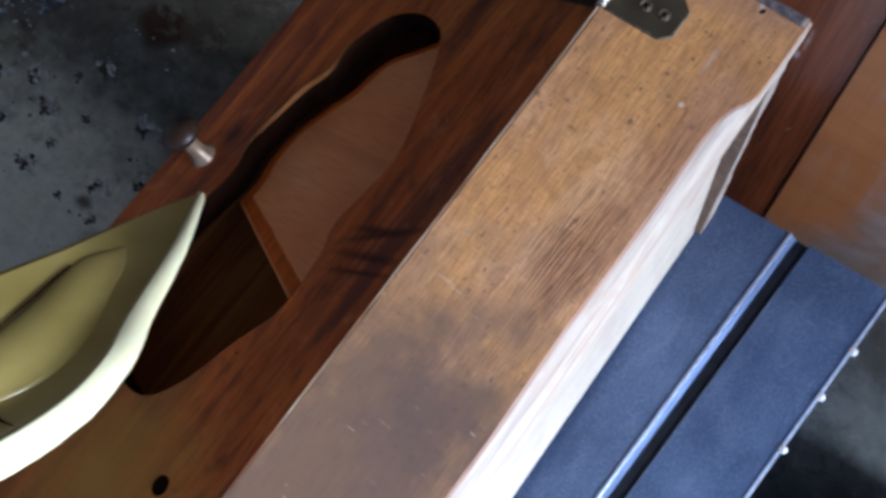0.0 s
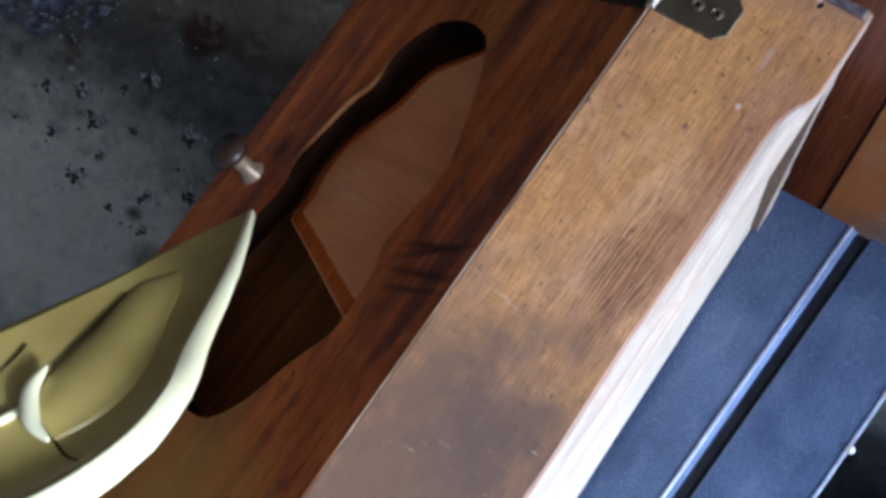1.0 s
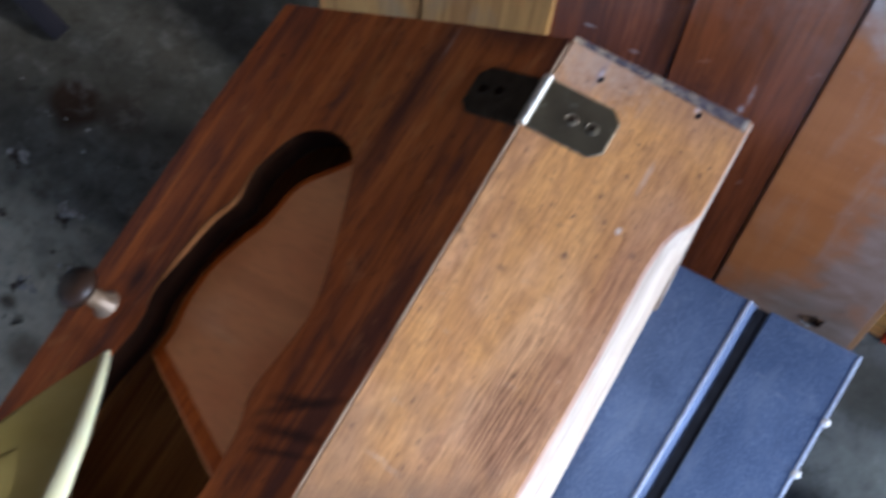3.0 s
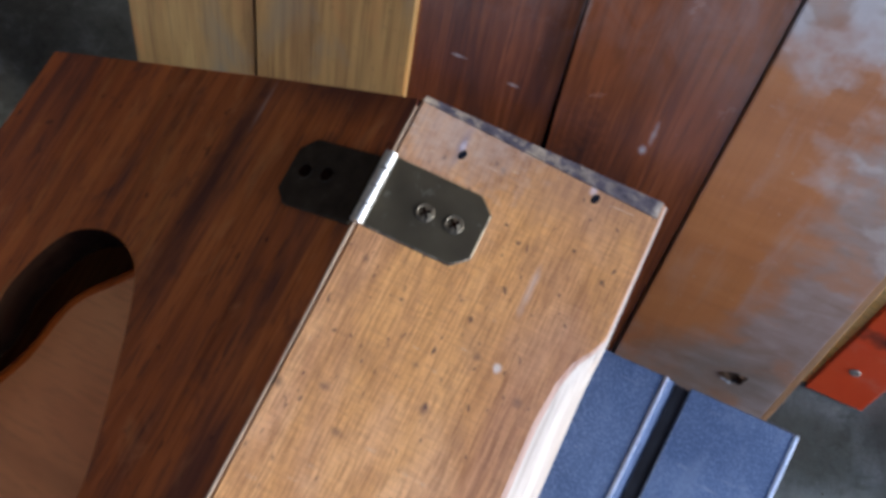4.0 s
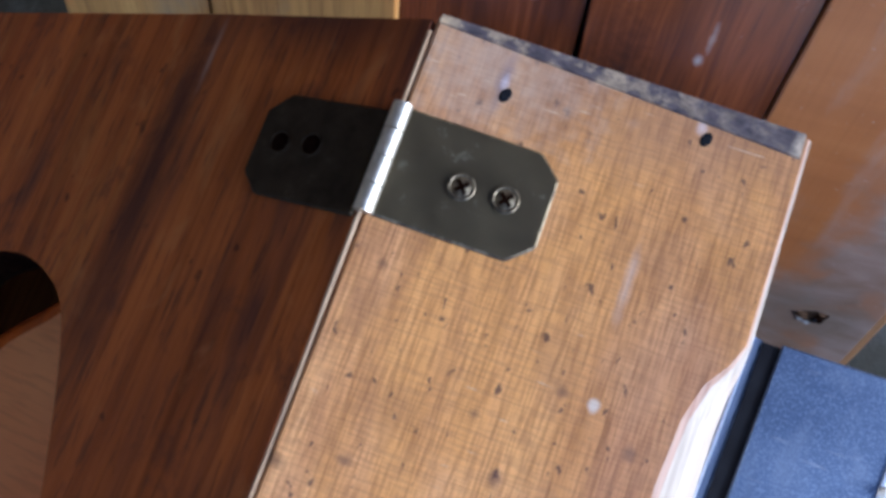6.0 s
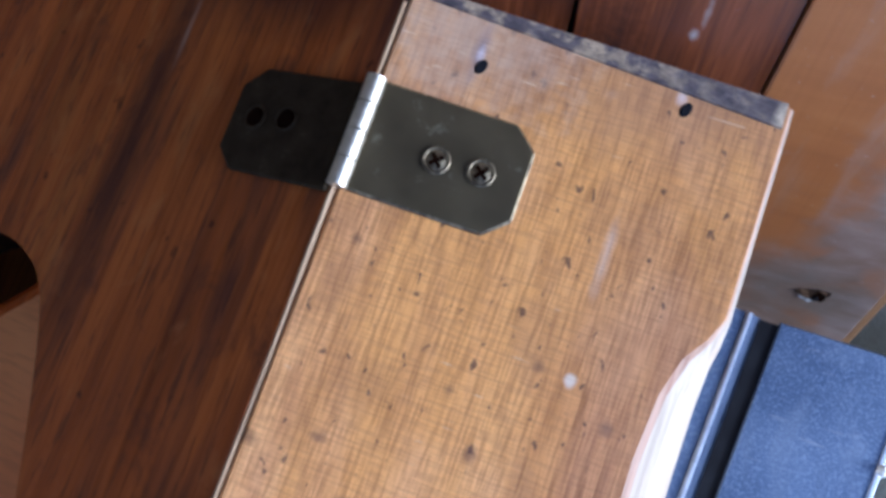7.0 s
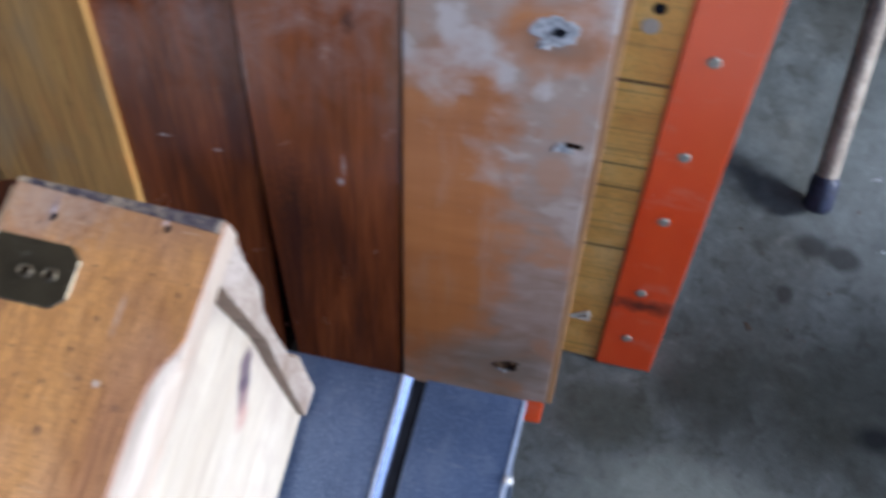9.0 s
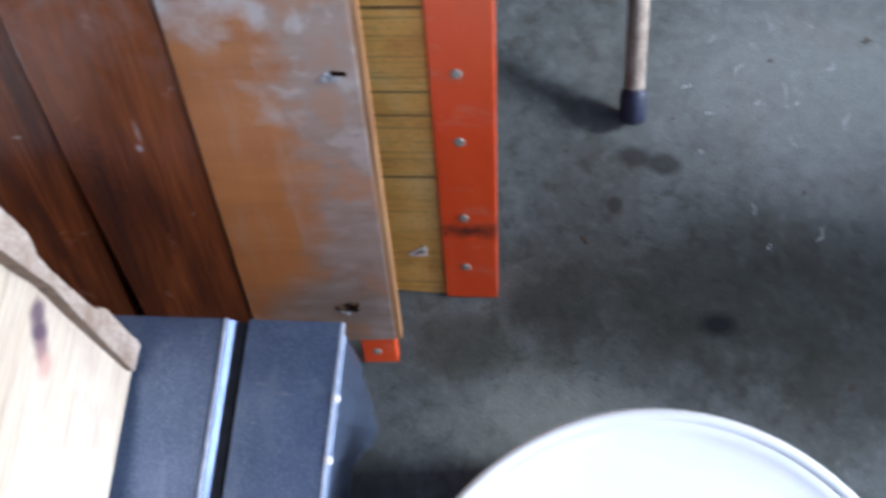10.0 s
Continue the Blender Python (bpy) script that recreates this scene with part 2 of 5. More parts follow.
c = grime.mix(grime.spot((0.0812, -0.003, 0), (0.0028, 0.006, 0.05), 0.6, 0.4, 200), c, (0.60, 0.50, 0.38))
grime.color(grime.mix(grime.ramp(g1, (0.4, 0.5), (0.6, 0.0)), c, (0.06, 0.045, 0.055))).bump(g1, 0.6, 0.001)
mahogany = wood("dark_varnished_wood", (0.58, 0.155, 0.028), (0.45, 0.112, 0.020), (0.26, 0.060, 0.012), 0.45, 700, 0.0, 11.0, 0.12, figure=22)
m1 = mahogany.noise(mahogany.map((48, 5, 48), (6, 1, 0)), 1.0, 4, 0.6, 0.7)
c = mahogany.mix(mahogany.ramp(m1, (0.52, 0.0), (0.66, 0.8)), mahogany.out, (0.090, 0.030, 0.020))
c = mahogany.mix(mahogany.ramp(m1, (0.32, 0.45), (0.44, 0.0)), c, (0.48, 0.17, 0.034))
m2 = mahogany.noise(mahogany.map((190, 130, 190), (2, 2, 0)), 1.0, 2, 0.5)
c = mahogany.mix(mahogany.ramp(m2, (0.69, 0.0), (0.74, 0.6)), c, (0.035, 0.012, 0.01))
m3 = mahogany.noise(mahogany.map((620, 60, 620), (1, 3, 0)), 1.0, 3, 0.6)
c = mahogany.mix(mahogany.ramp(m3, (0.56, 0.0), (0.66, 0.5)), c, (0.055, 0.022, 0.015))
swirl = mahogany.wave(mahogany.map((0.25, 1.0, 1), (0, 0, 0), (0, 0, 0.10)), 70, 4, 3)
m4 = mahogany.noise(mahogany.map((75, 42, 75), (5, 9, 0)), 1.0, 5, 0.65, 0.5)
c = mahogany.mix(mahogany.ramp(m4, (0.55, 0.0), (0.68, 0.6)), c, (0.10, 0.032, 0.018))
c = mahogany.mix(mahogany.ramp(m4, (0.30, 0.4), (0.42, 0.0)), c, (0.52, 0.185, 0.050))
c = mahogany.mix(mahogany.mix(1.0, mahogany.spot((-0.026, -0.205, 0), (0.050, 0.034, 0.05), 0.9, 0.6, 40), mahogany.ramp(swirl, (0.3, 0.0), (0.7, 0.25)), "MULTIPLY"), c, (0.05, 0.016, 0.010))
for place, radii, turn in (((-0.02, -0.1886, 0), (0.03, 0.003, 0.05), 32), ((-0.018, -0.2003, 0), (0.026, 0.0034, 0.05), 15), ((-0.0175, -0.2084, 0), (0.024, 0.0022, 0.05), 19), ((-0.0247, -0.188, 0), (0.018, 0.0034, 0.05), 17)):
    c = mahogany.mix(mahogany.mix(1.0, mahogany.spot(place, radii, 0.9, 0.6, 70, turn), (0.85, 0.85, 0.85), "MULTIPLY"), c, (0.030, 0.011, 0.008))
# yellowish lit zone painted into the near end of the lid
c = mahogany.mix(mahogany.mix(1.0, mahogany.spot((-0.065, -0.345, 0), (0.07, 0.065, 0.05), 0.9, 0.7, 40), (0.9, 0.9, 0.9), "MULTIPLY"), c, (0.46, 0.235, 0.040))
c = mahogany.mix(mahogany.mix(1.0, mahogany.spot((-0.062, -0.045, 0), (0.008, 0.075, 0.05), 0.9, 0.5, 30), (0.8, 0.8, 0.8), "MULTIPLY"), c, (0.04, 0.014, 0.012))
c = mahogany.mix(mahogany.mix(1.0, mahogany.spot((-0.0585, -0.014, 0), (0.0012, 0.013, 0.05), 0.9, 0.5, 200), (0.6, 0.6, 0.6), "MULTIPLY"), c, (0.42, 0.24, 0.15))
c = mahogany.mix(mahogany.mix(1.0, mahogany.spot((-0.030, 0.0, 0), (0.05, 0.016, 0.05), 0.9, 0.6, 60), (0.75, 0.75, 0.75), "MULTIPLY"), c, (0.04, 0.016, 0.014))
c = mahogany.mix(mahogany.mix(1.0, mahogany.spot((-0.150, -0.178, 0), (0.009, 0.013, 0.05), 0.8, 0.6, 150), (0.8, 0.8, 0.8), "MULTIPLY"), c, (0.030, 0.012, 0.010))
# bluish haze of sheen painted into the wood near the hinge
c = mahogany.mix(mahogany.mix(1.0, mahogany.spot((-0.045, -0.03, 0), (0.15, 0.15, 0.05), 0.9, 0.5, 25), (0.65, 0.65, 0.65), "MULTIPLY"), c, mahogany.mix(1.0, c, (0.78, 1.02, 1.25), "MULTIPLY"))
# outer strip brightened in colour for the skylight on it
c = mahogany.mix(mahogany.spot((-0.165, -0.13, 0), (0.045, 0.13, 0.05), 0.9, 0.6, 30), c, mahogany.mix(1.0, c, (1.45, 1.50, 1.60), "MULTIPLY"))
mahogany.color(c)
backing = Mat("reddish_plywood", 0.5, 0.0, 0.4)
b1 = backing.noise(backing.map((9, 80, 9), (2, 5, 0), (0, 0, -0.25)), 1.0, 3, 0.5, 0.5)
b2 = backing.noise(backing.map((16, 20, 16), (7, 1, 0)), 1.0, 4, 0.55, 0.5)
b3 = backing.noise(backing.map((60, 700, 60), (1, 1, 0)), 1.0, 3, 0.55)
c = backing.ramp(b2, (0.34, (0.78, 0.245, 0.065)), (0.66, (0.88, 0.335, 0.100)))
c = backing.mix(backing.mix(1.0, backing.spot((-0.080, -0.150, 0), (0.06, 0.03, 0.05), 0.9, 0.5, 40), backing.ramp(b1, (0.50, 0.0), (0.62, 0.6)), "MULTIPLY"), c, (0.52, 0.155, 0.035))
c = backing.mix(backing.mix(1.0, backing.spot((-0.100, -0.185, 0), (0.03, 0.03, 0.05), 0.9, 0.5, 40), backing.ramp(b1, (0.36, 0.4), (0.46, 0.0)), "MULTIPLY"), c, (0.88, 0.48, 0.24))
backing.color(backing.mix(backing.ramp(b3, (0.36, 0.3), (0.5, 0.0)), c, (0.50, 0.16, 0.04))).bump(b3, 0.1, 0.0005)
honeyed = wood("lit_rubbed_rim", (0.36, 0.155, 0.042), (0.26, 0.10, 0.027), (0.15, 0.055, 0.016), 0.5, 400, 0.0, 21.0, 0.1)
# orange colour that paints the glow along the backing's rim
orange_glow = wood("orange_glow_edge", (0.66, 0.145, 0.010), (0.54, 0.105, 0.007), (0.40, 0.070, 0.005), 0.45, 400, 0.0, 19.0, 0.12)
lipped = wood("pale_sawn_edge", (0.56, 0.33, 0.15), (0.47, 0.25, 0.105), (0.34, 0.165, 0.07), 0.5, 400, 0.0, 20.0, figure=90)
gouged = wood("torn_brown_wood", (0.11, 0.070, 0.042), (0.075, 0.045, 0.028), (0.04, 0.023, 0.015), 0.8, 500, 0.0, 33.0, 0.1, figure=200)
fibre = wood("raw_fibres", (0.24, 0.15, 0.085), (0.17, 0.10, 0.058), (0.10, 0.06, 0.035), 0.8, 500, 0.0, 35.0, 0.1, figure=200)
# near-black colour that stands in for shade in hollows, slits and slots
shade_black = wood("shade_black_wood", (0.030, 0.013, 0.006), (0.020, 0.008, 0.004), (0.012, 0.005, 0.003), 0.9, 300, 0.0, 13.0, 0.02)
# separate wood tone tuned for the unlit hollow under the lid
deep = wood("unlit_hollow_wood", (0.58, 0.22, 0.050), (0.44, 0.16, 0.036), (0.28, 0.10, 0.024), 0.6, 400, 0.0, 15.0, 0.15)
reddish = wood("red_brown_plank", (0.33, 0.095, 0.027), (0.235, 0.064, 0.018), (0.135, 0.035, 0.011), 0.22, 420, 0.0, 23.0, figure=38, bump=0.12)
r1 = reddish.noise(reddish.map((30, 4.5, 30), (2, 1, 0)), 1.0, 4, 0.55, 0.6)
c = reddish.mix(reddish.ramp(r1, (0.51, 0.0), (0.66, 0.75)), reddish.out, (0.070, 0.023, 0.013))
c = reddish.mix(reddish.ramp(r1, (0.30, 0.5), (0.43, 0.0)), c, (0.36, 0.105, 0.030))
r3 = reddish.noise(reddish.map((210, 9, 210), (3, 2, 0)), 1.0, 4, 0.6, 0.9)
c = reddish.mix(reddish.ramp(r3, (0.51, 0.0), (0.64, 0.6)), c, (0.075, 0.024, 0.014))
r2 = reddish.noise(reddish.map((40, 30, 40), (4, 0, 0)), 1.0, 6, 0.65, 0.6)
sepr = reddish.n.new("ShaderNodeSeparateXYZ")
reddish.l.new(reddish.co, sepr.inputs[0])
# upper planks paled in colour for the sky mirrored in their gloss
top_haze = reddish.ramp(sepr.outputs[1], (0.22, 0.0), (0.36, 0.75))
top_sheen = reddish.mix(1.0, reddish.ramp(sepr.outputs[1], (0.15, 0.0), (0.32, 0.65)), reddish.ramp(reddish.add(sepr.outputs[0], 1.0), (0.800, 0.15), (0.812, 1.0)), "MULTIPLY")
c = reddish.mix(top_sheen, c, reddish.mix(0.5, c, (0.58, 0.21, 0.085)))
c = reddish.mix(reddish.mix(1.0, top_haze, reddish.ramp(r2, (0.40, 0.0), (0.62, 1.0)), "MULTIPLY"), c, (0.44, 0.30, 0.26))
for place, radii, tint in (((-0.1407, 0.1880, 0), (0.0028, 0.004, 1), (0.62, 0.55, 0.52)), ((-0.1385, 0.2010, 0), (0.0018, 0.010, 1), (0.50, 0.36, 0.30)), ((-0.2463, 0.2036, 0), (0.005, 0.0012, 1), (0.5, 0.40, 0.36)), ((-0.2148, 0.1974, 0), (0.004, 0.0014, 1), (0.5, 0.38, 0.32)),
                           ((-0.1319, 0.2974, 0), (0.005, 0.010, 1), (0.06, 0.03, 0.025)), ((-0.172, 0.155, 0), (0.016, 0.06, 1), (0.045, 0.018, 0.013)), ((-0.1905, 0.262, 0), (0.0025, 0.022, 1), (0.42, 0.28, 0.22))):
    c = reddish.mix(reddish.mix(1.0, reddish.spot(place, radii, 0.8, 0.9, 240), (0.75, 0.75, 0.75), "MULTIPLY"), c, tint)
reddish.color(c).roughness(r2, 0.12, 0.30)
reddish.b.inputs["Specular IOR Level"].default_value = 0.7
honey = wood("honey_plank", (0.60, 0.365, 0.115), (0.49, 0.275, 0.078), (0.35, 0.175, 0.050), 0.4, 420, 0.2, 29.0, figure=26)
h1 = honey.noise(honey.map((24, 10, 24), (1, 2, 0)), 1.0, 4, 0.6, 0.5)
c = honey.mix(honey.ramp(h1, (0.52, 0.0), (0.68, 0.7)), honey.out, (0.27, 0.21, 0.13))
c = honey.mix(honey.ramp(h1, (0.32, 0.65), (0.44, 0.0)), c, (0.52, 0.22, 0.055))
honey.color(c)
peeling = wood("peeling_plank", (0.50, 0.200, 0.062), (0.43, 0.168, 0.050), (0.36, 0.133, 0.040), 0.4, 420, 0.0, 31.0, figure=14, bump=0.1)
patchy = peeling.noise(peeling.map((20, 24, 20), (3, 1, 0)), 1.0, 4, 0.55, 0.35)
wisps = peeling.noise(peeling.map((30, 90, 30), (5, 2, 0)), 1.0, 5, 0.62, 0.6)
scuff = peeling.noise(peeling.map((240, 420, 240), (1, 6, 0)), 1.0, 3, 0.6)
bared = peeling.spot((-0.096, 0.150, 0), (0.066, 0.155, 1), 0.38, 0.95, 42)
bared = peeling.mix(1.0, bared, peeling.spot((-0.066, 0.252, 0), (0.034, 0.036, 1), 0.7, 1.7, 60), "LIGHTEN")
bared = peeling.mix(1.0, bared, peeling.spot((-0.030, 0.303, 0), (0.036, 0.026, 1), 0.6, 1.3, 60), "LIGHTEN")
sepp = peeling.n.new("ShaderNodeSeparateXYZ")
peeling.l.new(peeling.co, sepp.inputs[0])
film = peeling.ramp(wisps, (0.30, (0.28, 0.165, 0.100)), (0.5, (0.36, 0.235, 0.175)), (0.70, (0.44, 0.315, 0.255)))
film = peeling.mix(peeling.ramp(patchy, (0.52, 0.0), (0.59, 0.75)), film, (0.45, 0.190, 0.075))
# old paint film paled further upwards, painting in the glare of the sky
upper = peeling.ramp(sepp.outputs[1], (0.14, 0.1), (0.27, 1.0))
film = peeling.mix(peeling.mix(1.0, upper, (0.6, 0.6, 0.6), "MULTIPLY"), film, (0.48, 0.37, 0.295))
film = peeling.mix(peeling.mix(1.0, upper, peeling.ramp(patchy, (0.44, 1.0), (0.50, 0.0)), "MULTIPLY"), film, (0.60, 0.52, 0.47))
smear = peeling.noise(peeling.map((6, 40, 6), (9, 5, 0)), 1.0, 4, 0.55, 0.4)
plain = peeling.ramp(smear, (0.34, (0.42, 0.150, 0.042)), (0.5, (0.52, 0.192, 0.053)), (0.66, (0.58, 0.228, 0.068)))
plain = peeling.mix(0.25, plain, peeling.out)
c = peeling.mix(bared, film, peeling.mix(peeling.ramp(wisps, (0.62, 0.0), (0.72, 0.3)), plain, (0.40, 0.24, 0.17)))
wipe = peeling.noise(peeling.map((60, 9, 60), (4, 7, 0), (0, 0, 0.75)), 1.0, 4, 0.6, 0.3)
c = peeling.mix(peeling.mix(1.0, peeling.ramp(wipe, (0.52, 0.0), (0.68, 0.35)), peeling.ramp(sepp.outputs[1], (0.03, 0.25), (0.18, 1.0)), "MULTIPLY"), c, (0.48, 0.38, 0.32))
c = peeling.mix(peeling.mix(1.0, peeling.spot((-0.040, 0.036, 0), (0.062, 0.040, 1), 0.7, 1.2, 45), (0.75, 0.75, 0.75), "MULTIPLY"), c, peeling.ramp(wisps, (0.34, (0.19, 0.140, 0.100)), (0.66, (0.28, 0.235, 0.195))))
c = peeling.mix(peeling.ramp(scuff, (0.66, 0.0), (0.72, 0.4)), c, (0.56, 0.50, 0.47))
c = peeling.mix(peeling.mix(1.0, peeling.spot((-0.028, 0.300, 0), (0.022, 0.014, 1), 0.8, 0.8, 60), (0.7, 0.7, 0.7), "MULTIPLY"), c, (0.20, 0.19, 0.17))
peeling.color(c).bump(patchy, 0.25, 0.0006).roughness(patchy, 0.28, 0.45)
peeling.b.inputs["Specular IOR Level"].default_value = 0.55
ruled = Mat("yellow_strip_wood", 0.5)
u1 = ruled.noise(ruled.map((5, 420, 5), (0, 3, 0)), 1.0, 3, 0.6)
u2 = ruled.noise(ruled.map((20, 26, 20), (2, 0, 0)), 1.0, 5, 0.6, 0.5)
u3 = ruled.noise(ruled.map((300, 300, 300), (4, 0, 0)), 1.0, 3, 0.6)
c = ruled.ramp(u2, (0.34, (0.72, 0.34, 0.060)), (0.5, (0.86, 0.475, 0.10)), (0.66, (0.90, 0.57, 0.18)))
c = ruled.mix(ruled.ramp(u1, (0.36, 0.6), (0.45, 0.0)), c, (0.34, 0.17, 0.04))
ruled.color(ruled.mix(ruled.ramp(u3, (0.36, 0.35), (0.5, 0.0)), c, (0.40, 0.22, 0.06))).bump(u1, 0.3, 0.0008)

sawmark = wood("scorched_saw_mark", (0.30, 0.16, 0.04), (0.20, 0.10, 0.025), (0.12, 0.055, 0.015), 0.6, 400, 0.0, 27.0)
orange = Mat("orange_paint", 0.3)
o1 = orange.noise(orange.map((30, 12, 30)), 1.0, 5, 0.6)
o2 = orange.noise(orange.map((160, 160, 160)), 1.0, 4, 0.6)
c = orange.ramp(o1, (0.3, (0.80, 0.070, 0.008)), (0.7, (0.88, 0.105, 0.016)))
# orange paled towards the top, painting in the reflected sky
sepo = orange.n.new("ShaderNodeSeparateXYZ")
orange.l.new(orange.co, sepo.inputs[0])
c = orange.mix(orange.ramp(sepo.outputs[1], (0.17, 0.0), (0.33, 0.7)), c, (0.86, 0.17, 0.060))
o3 = orange.noise(orange.map((26, 50, 26), (3, 3, 0)), 1.0, 6, 0.65, 0.5)
c = orange.mix(orange.ramp(o3, (0.56, 0.0), (0.70, 0.45)), c, (0.76, 0.27, 0.18))
c = orange.mix(orange.ramp(o2, (0.66, 0.0), (0.74, 0.4)), c, (0.7, 0.34, 0.24))
c = orange.mix(orange.mix(1.0, orange.spot((0.004, 0.079, 0), (0.05, 0.010, 0.05), 0.9, 1.3, 110), (0.85, 0.85, 0.85), "MULTIPLY"), c, (0.045, 0.02, 0.015))
orange.color(c).bump(o2, 0.15, 0.0006)

slate = Mat("hammered_slate_paint", 0.36, 0.75, 0.5)
s1 = slate.noise(slate.map((820, 820, 820)), 1.0, 3, 0.6)
s2 = slate.noise(slate.map((25, 25, 25)), 1.0, 4, 0.6)
s3 = slate.noise(slate.map((600, 60, 200), (0, 0, 0), (0, 0, 0.6)), 1.0, 3, 0.6)
c = slate.ramp(s2, (0.3, (0.115, 0.155, 0.255)), (0.7, (0.165, 0.215, 0.340)))
c = slate.mix(slate.ramp(s1, (0.48, 0.0), (0.62, 0.42)), c, (0.34, 0.42, 0.60))
s4 = slate.noise(slate.map((40, 700, 40), (2, 0, 0), (0, 0, -0.9)), 1.0, 3, 0.6, 0.3)
s5 = slate.noise(slate.map((45, 45, 45), (6, 0, 0)), 1.0, 3, 0.6)
c = slate.mix(slate.mix(1.0, slate.ramp(s4, (0.62, 0.0), (0.67, 0.6)), slate.ramp(s5, (0.5, 0.0), (0.62, 1.0)), "MULTIPLY"), c, (0.34, 0.37, 0.45))
s6 = slate.noise(slate.map((60, 22, 60), (3, 8, 0), (0, 0, 0.4)), 1.0, 6, 0.68, 0.5)
c = slate.mix(slate.ramp(s6, (0.52, 0.0), (0.68, 0.4)), c, (0.27, 0.32, 0.43))
c = slate.mix(slate.ramp(s6, (0.32, 0.4), (0.44, 0.0)), c, (0.085, 0.11, 0.18))
c = slate.mix(slate.ramp(s3, (0.70, 0.0), (0.76, 0.4)), c, (0.32, 0.35, 0.42))
slate.color(c).bump(s1, 0.45, 0.0005).roughness(s2, 0.3, 0.45)
bright = Mat("bare_steel_edge", 0.3, 0.35)
b1 = bright.noise(bright.map((200, 200, 200)), 1.0, 4, 0.6)
bright.color(bright.ramp(b1, (0.35, (0.46, 0.52, 0.66)), (0.65, (0.68, 0.75, 0.88))))
# steel colour set apart from the slate for the fold's sunlit slope
fold_steel = Mat("sunlit_blue_fold", 0.34, 0.9)
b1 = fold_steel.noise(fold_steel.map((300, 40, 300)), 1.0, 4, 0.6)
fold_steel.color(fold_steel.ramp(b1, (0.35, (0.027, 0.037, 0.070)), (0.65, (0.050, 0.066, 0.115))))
# black for gaps and holes, painting the shade inside them
black = Mat("black_gap", 0.9, 0.0, 0.15)
black.color(black.ramp(black.noise(black.map((80, 80, 80))), (0.3, (0.007, 0.007, 0.010)), (0.7, (0.014, 0.015, 0.020))))

brass = Mat("tarnished_brass", 0.42, 0.75)
b1 = brass.noise(brass.map((220, 220, 220)), 1.0, 5, 0.65)
b2 = brass.noise(brass.map((50, 50, 50)), 1.0, 3, 0.5)
c = brass.ramp(b2, (0.3, (0.092, 0.074, 0.046)), (0.7, (0.160, 0.130, 0.078)))
brass.color(brass.mix(brass.ramp(b1, (0.60, 0.0), (0.72, 0.6)), c, (0.30, 0.27, 0.19))).bump(b1, 0.25, 0.0004).roughness(b1, 0.36, 0.55)
# darker copy of the brass, for the leaf on the shaded lid
shaded_brass = Mat("brass_in_shade", 0.6, 0.2, 0.12)
b1 = shaded_brass.noise(shaded_brass.map((180, 180, 180)), 1.0, 5, 0.65)
shaded_brass.color(shaded_brass.ramp(b1, (0.35, (0.024, 0.016, 0.009)), (0.62, (0.042, 0.030, 0.017)), (0.75, (0.085, 0.060, 0.034)))).bump(b1, 0.2, 0.0004)
shiny = Mat("rubbed_brass", 0.42, 1.0)
b1 = shiny.noise(shiny.map((300, 300, 300)), 1.0, 3)
shiny.color(shiny.ramp(b1, (0.35, (0.72, 0.68, 0.58)), (0.65, (0.92, 0.89, 0.80))))
rivet = Mat("worn_screw_brass", 0.4, 0.7)
b1 = rivet.noise(rivet.map((600, 600, 600)), 1.0, 3)
rivet.color(rivet.ramp(b1, (0.4, (0.10, 0.08, 0.055)), (0.65, (0.34, 0.28, 0.18))))

plastic = Mat("yellow_plastic", 0.22, 0.0, 0.5)
p1 = plastic.noise(plastic.map((30, 30, 30)), 1.0, 4, 0.55)
p2 = plastic.noise(plastic.map((500, 500, 500)), 1.0, 3, 0.6)
c = plastic.ramp(p1, (0.3, (0.43, 0.325, 0.080)), (0.7, (0.52, 0.40, 0.115)))
plastic.color(plastic.mix(plastic.ramp(p2, (0.66, 0.0), (0.74, 0.3)), c, (0.3, 0.23, 0.08))).bump(p2, 0.06, 0.0004)
plastic.b.inputs["Subsurface Weight"].default_value = 0.0
# paler copy of the yellow plastic for its sunlit rim and ridges
rimpl = Mat("lit_plastic_rim", 0.4)
p1 = rimpl.noise(rimpl.map((120, 120, 120)), 1.0, 4)
rimpl.color(rimpl.ramp(p1, (0.3, (0.87, 0.80, 0.44)), (0.7, (0.90, 0.85, 0.54))))

turned = Mat("turned_wood", 0.4, 0.0, 0.3)
t1 = turned.noise(turned.map((90, 90, 90)), 1.0, 4)
turned.color(turned.ramp(t1, (0.3, (0.012, 0.007, 0.005)), (0.7, (0.038, 0.019, 0.010))))
stem = Mat("knob_stem", 0.38, 0.3)
t1 = stem.noise(stem.map((160, 160, 160)), 1.0, 4)
stem.color(stem.ramp(t1, (0.3, (0.17, 0.105, 0.055)), (0.7, (0.30, 0.22, 0.145))))

steel = Mat("zinc_screw", 0.55, 0.5)
b1 = steel.noise(steel.map((500, 500, 500)), 1.0, 3)
steel.color(steel.ramp(b1, (0.35, (0.26, 0.24, 0.19)), (0.65, (0.50, 0.47, 0.40))))

concrete = Mat("stained_and_shaded_concrete", 0.9, 0.0, 0.1)
k1 = concrete.noise(concrete.map((3.2, 3.2, 3.2), (4, 2, 0)), 1.0, 6, 0.6)
k2 = concrete.noise(concrete.map((14, 14, 14), (1, 5, 0)), 1.0, 6, 0.65)
k3 = concrete.noise(concrete.map((420, 420, 420)), 1.0, 3, 0.6)
k4 = concrete.noise(concrete.map((38, 38, 38), (7, 0, 0)), 1.0, 3, 0.55)
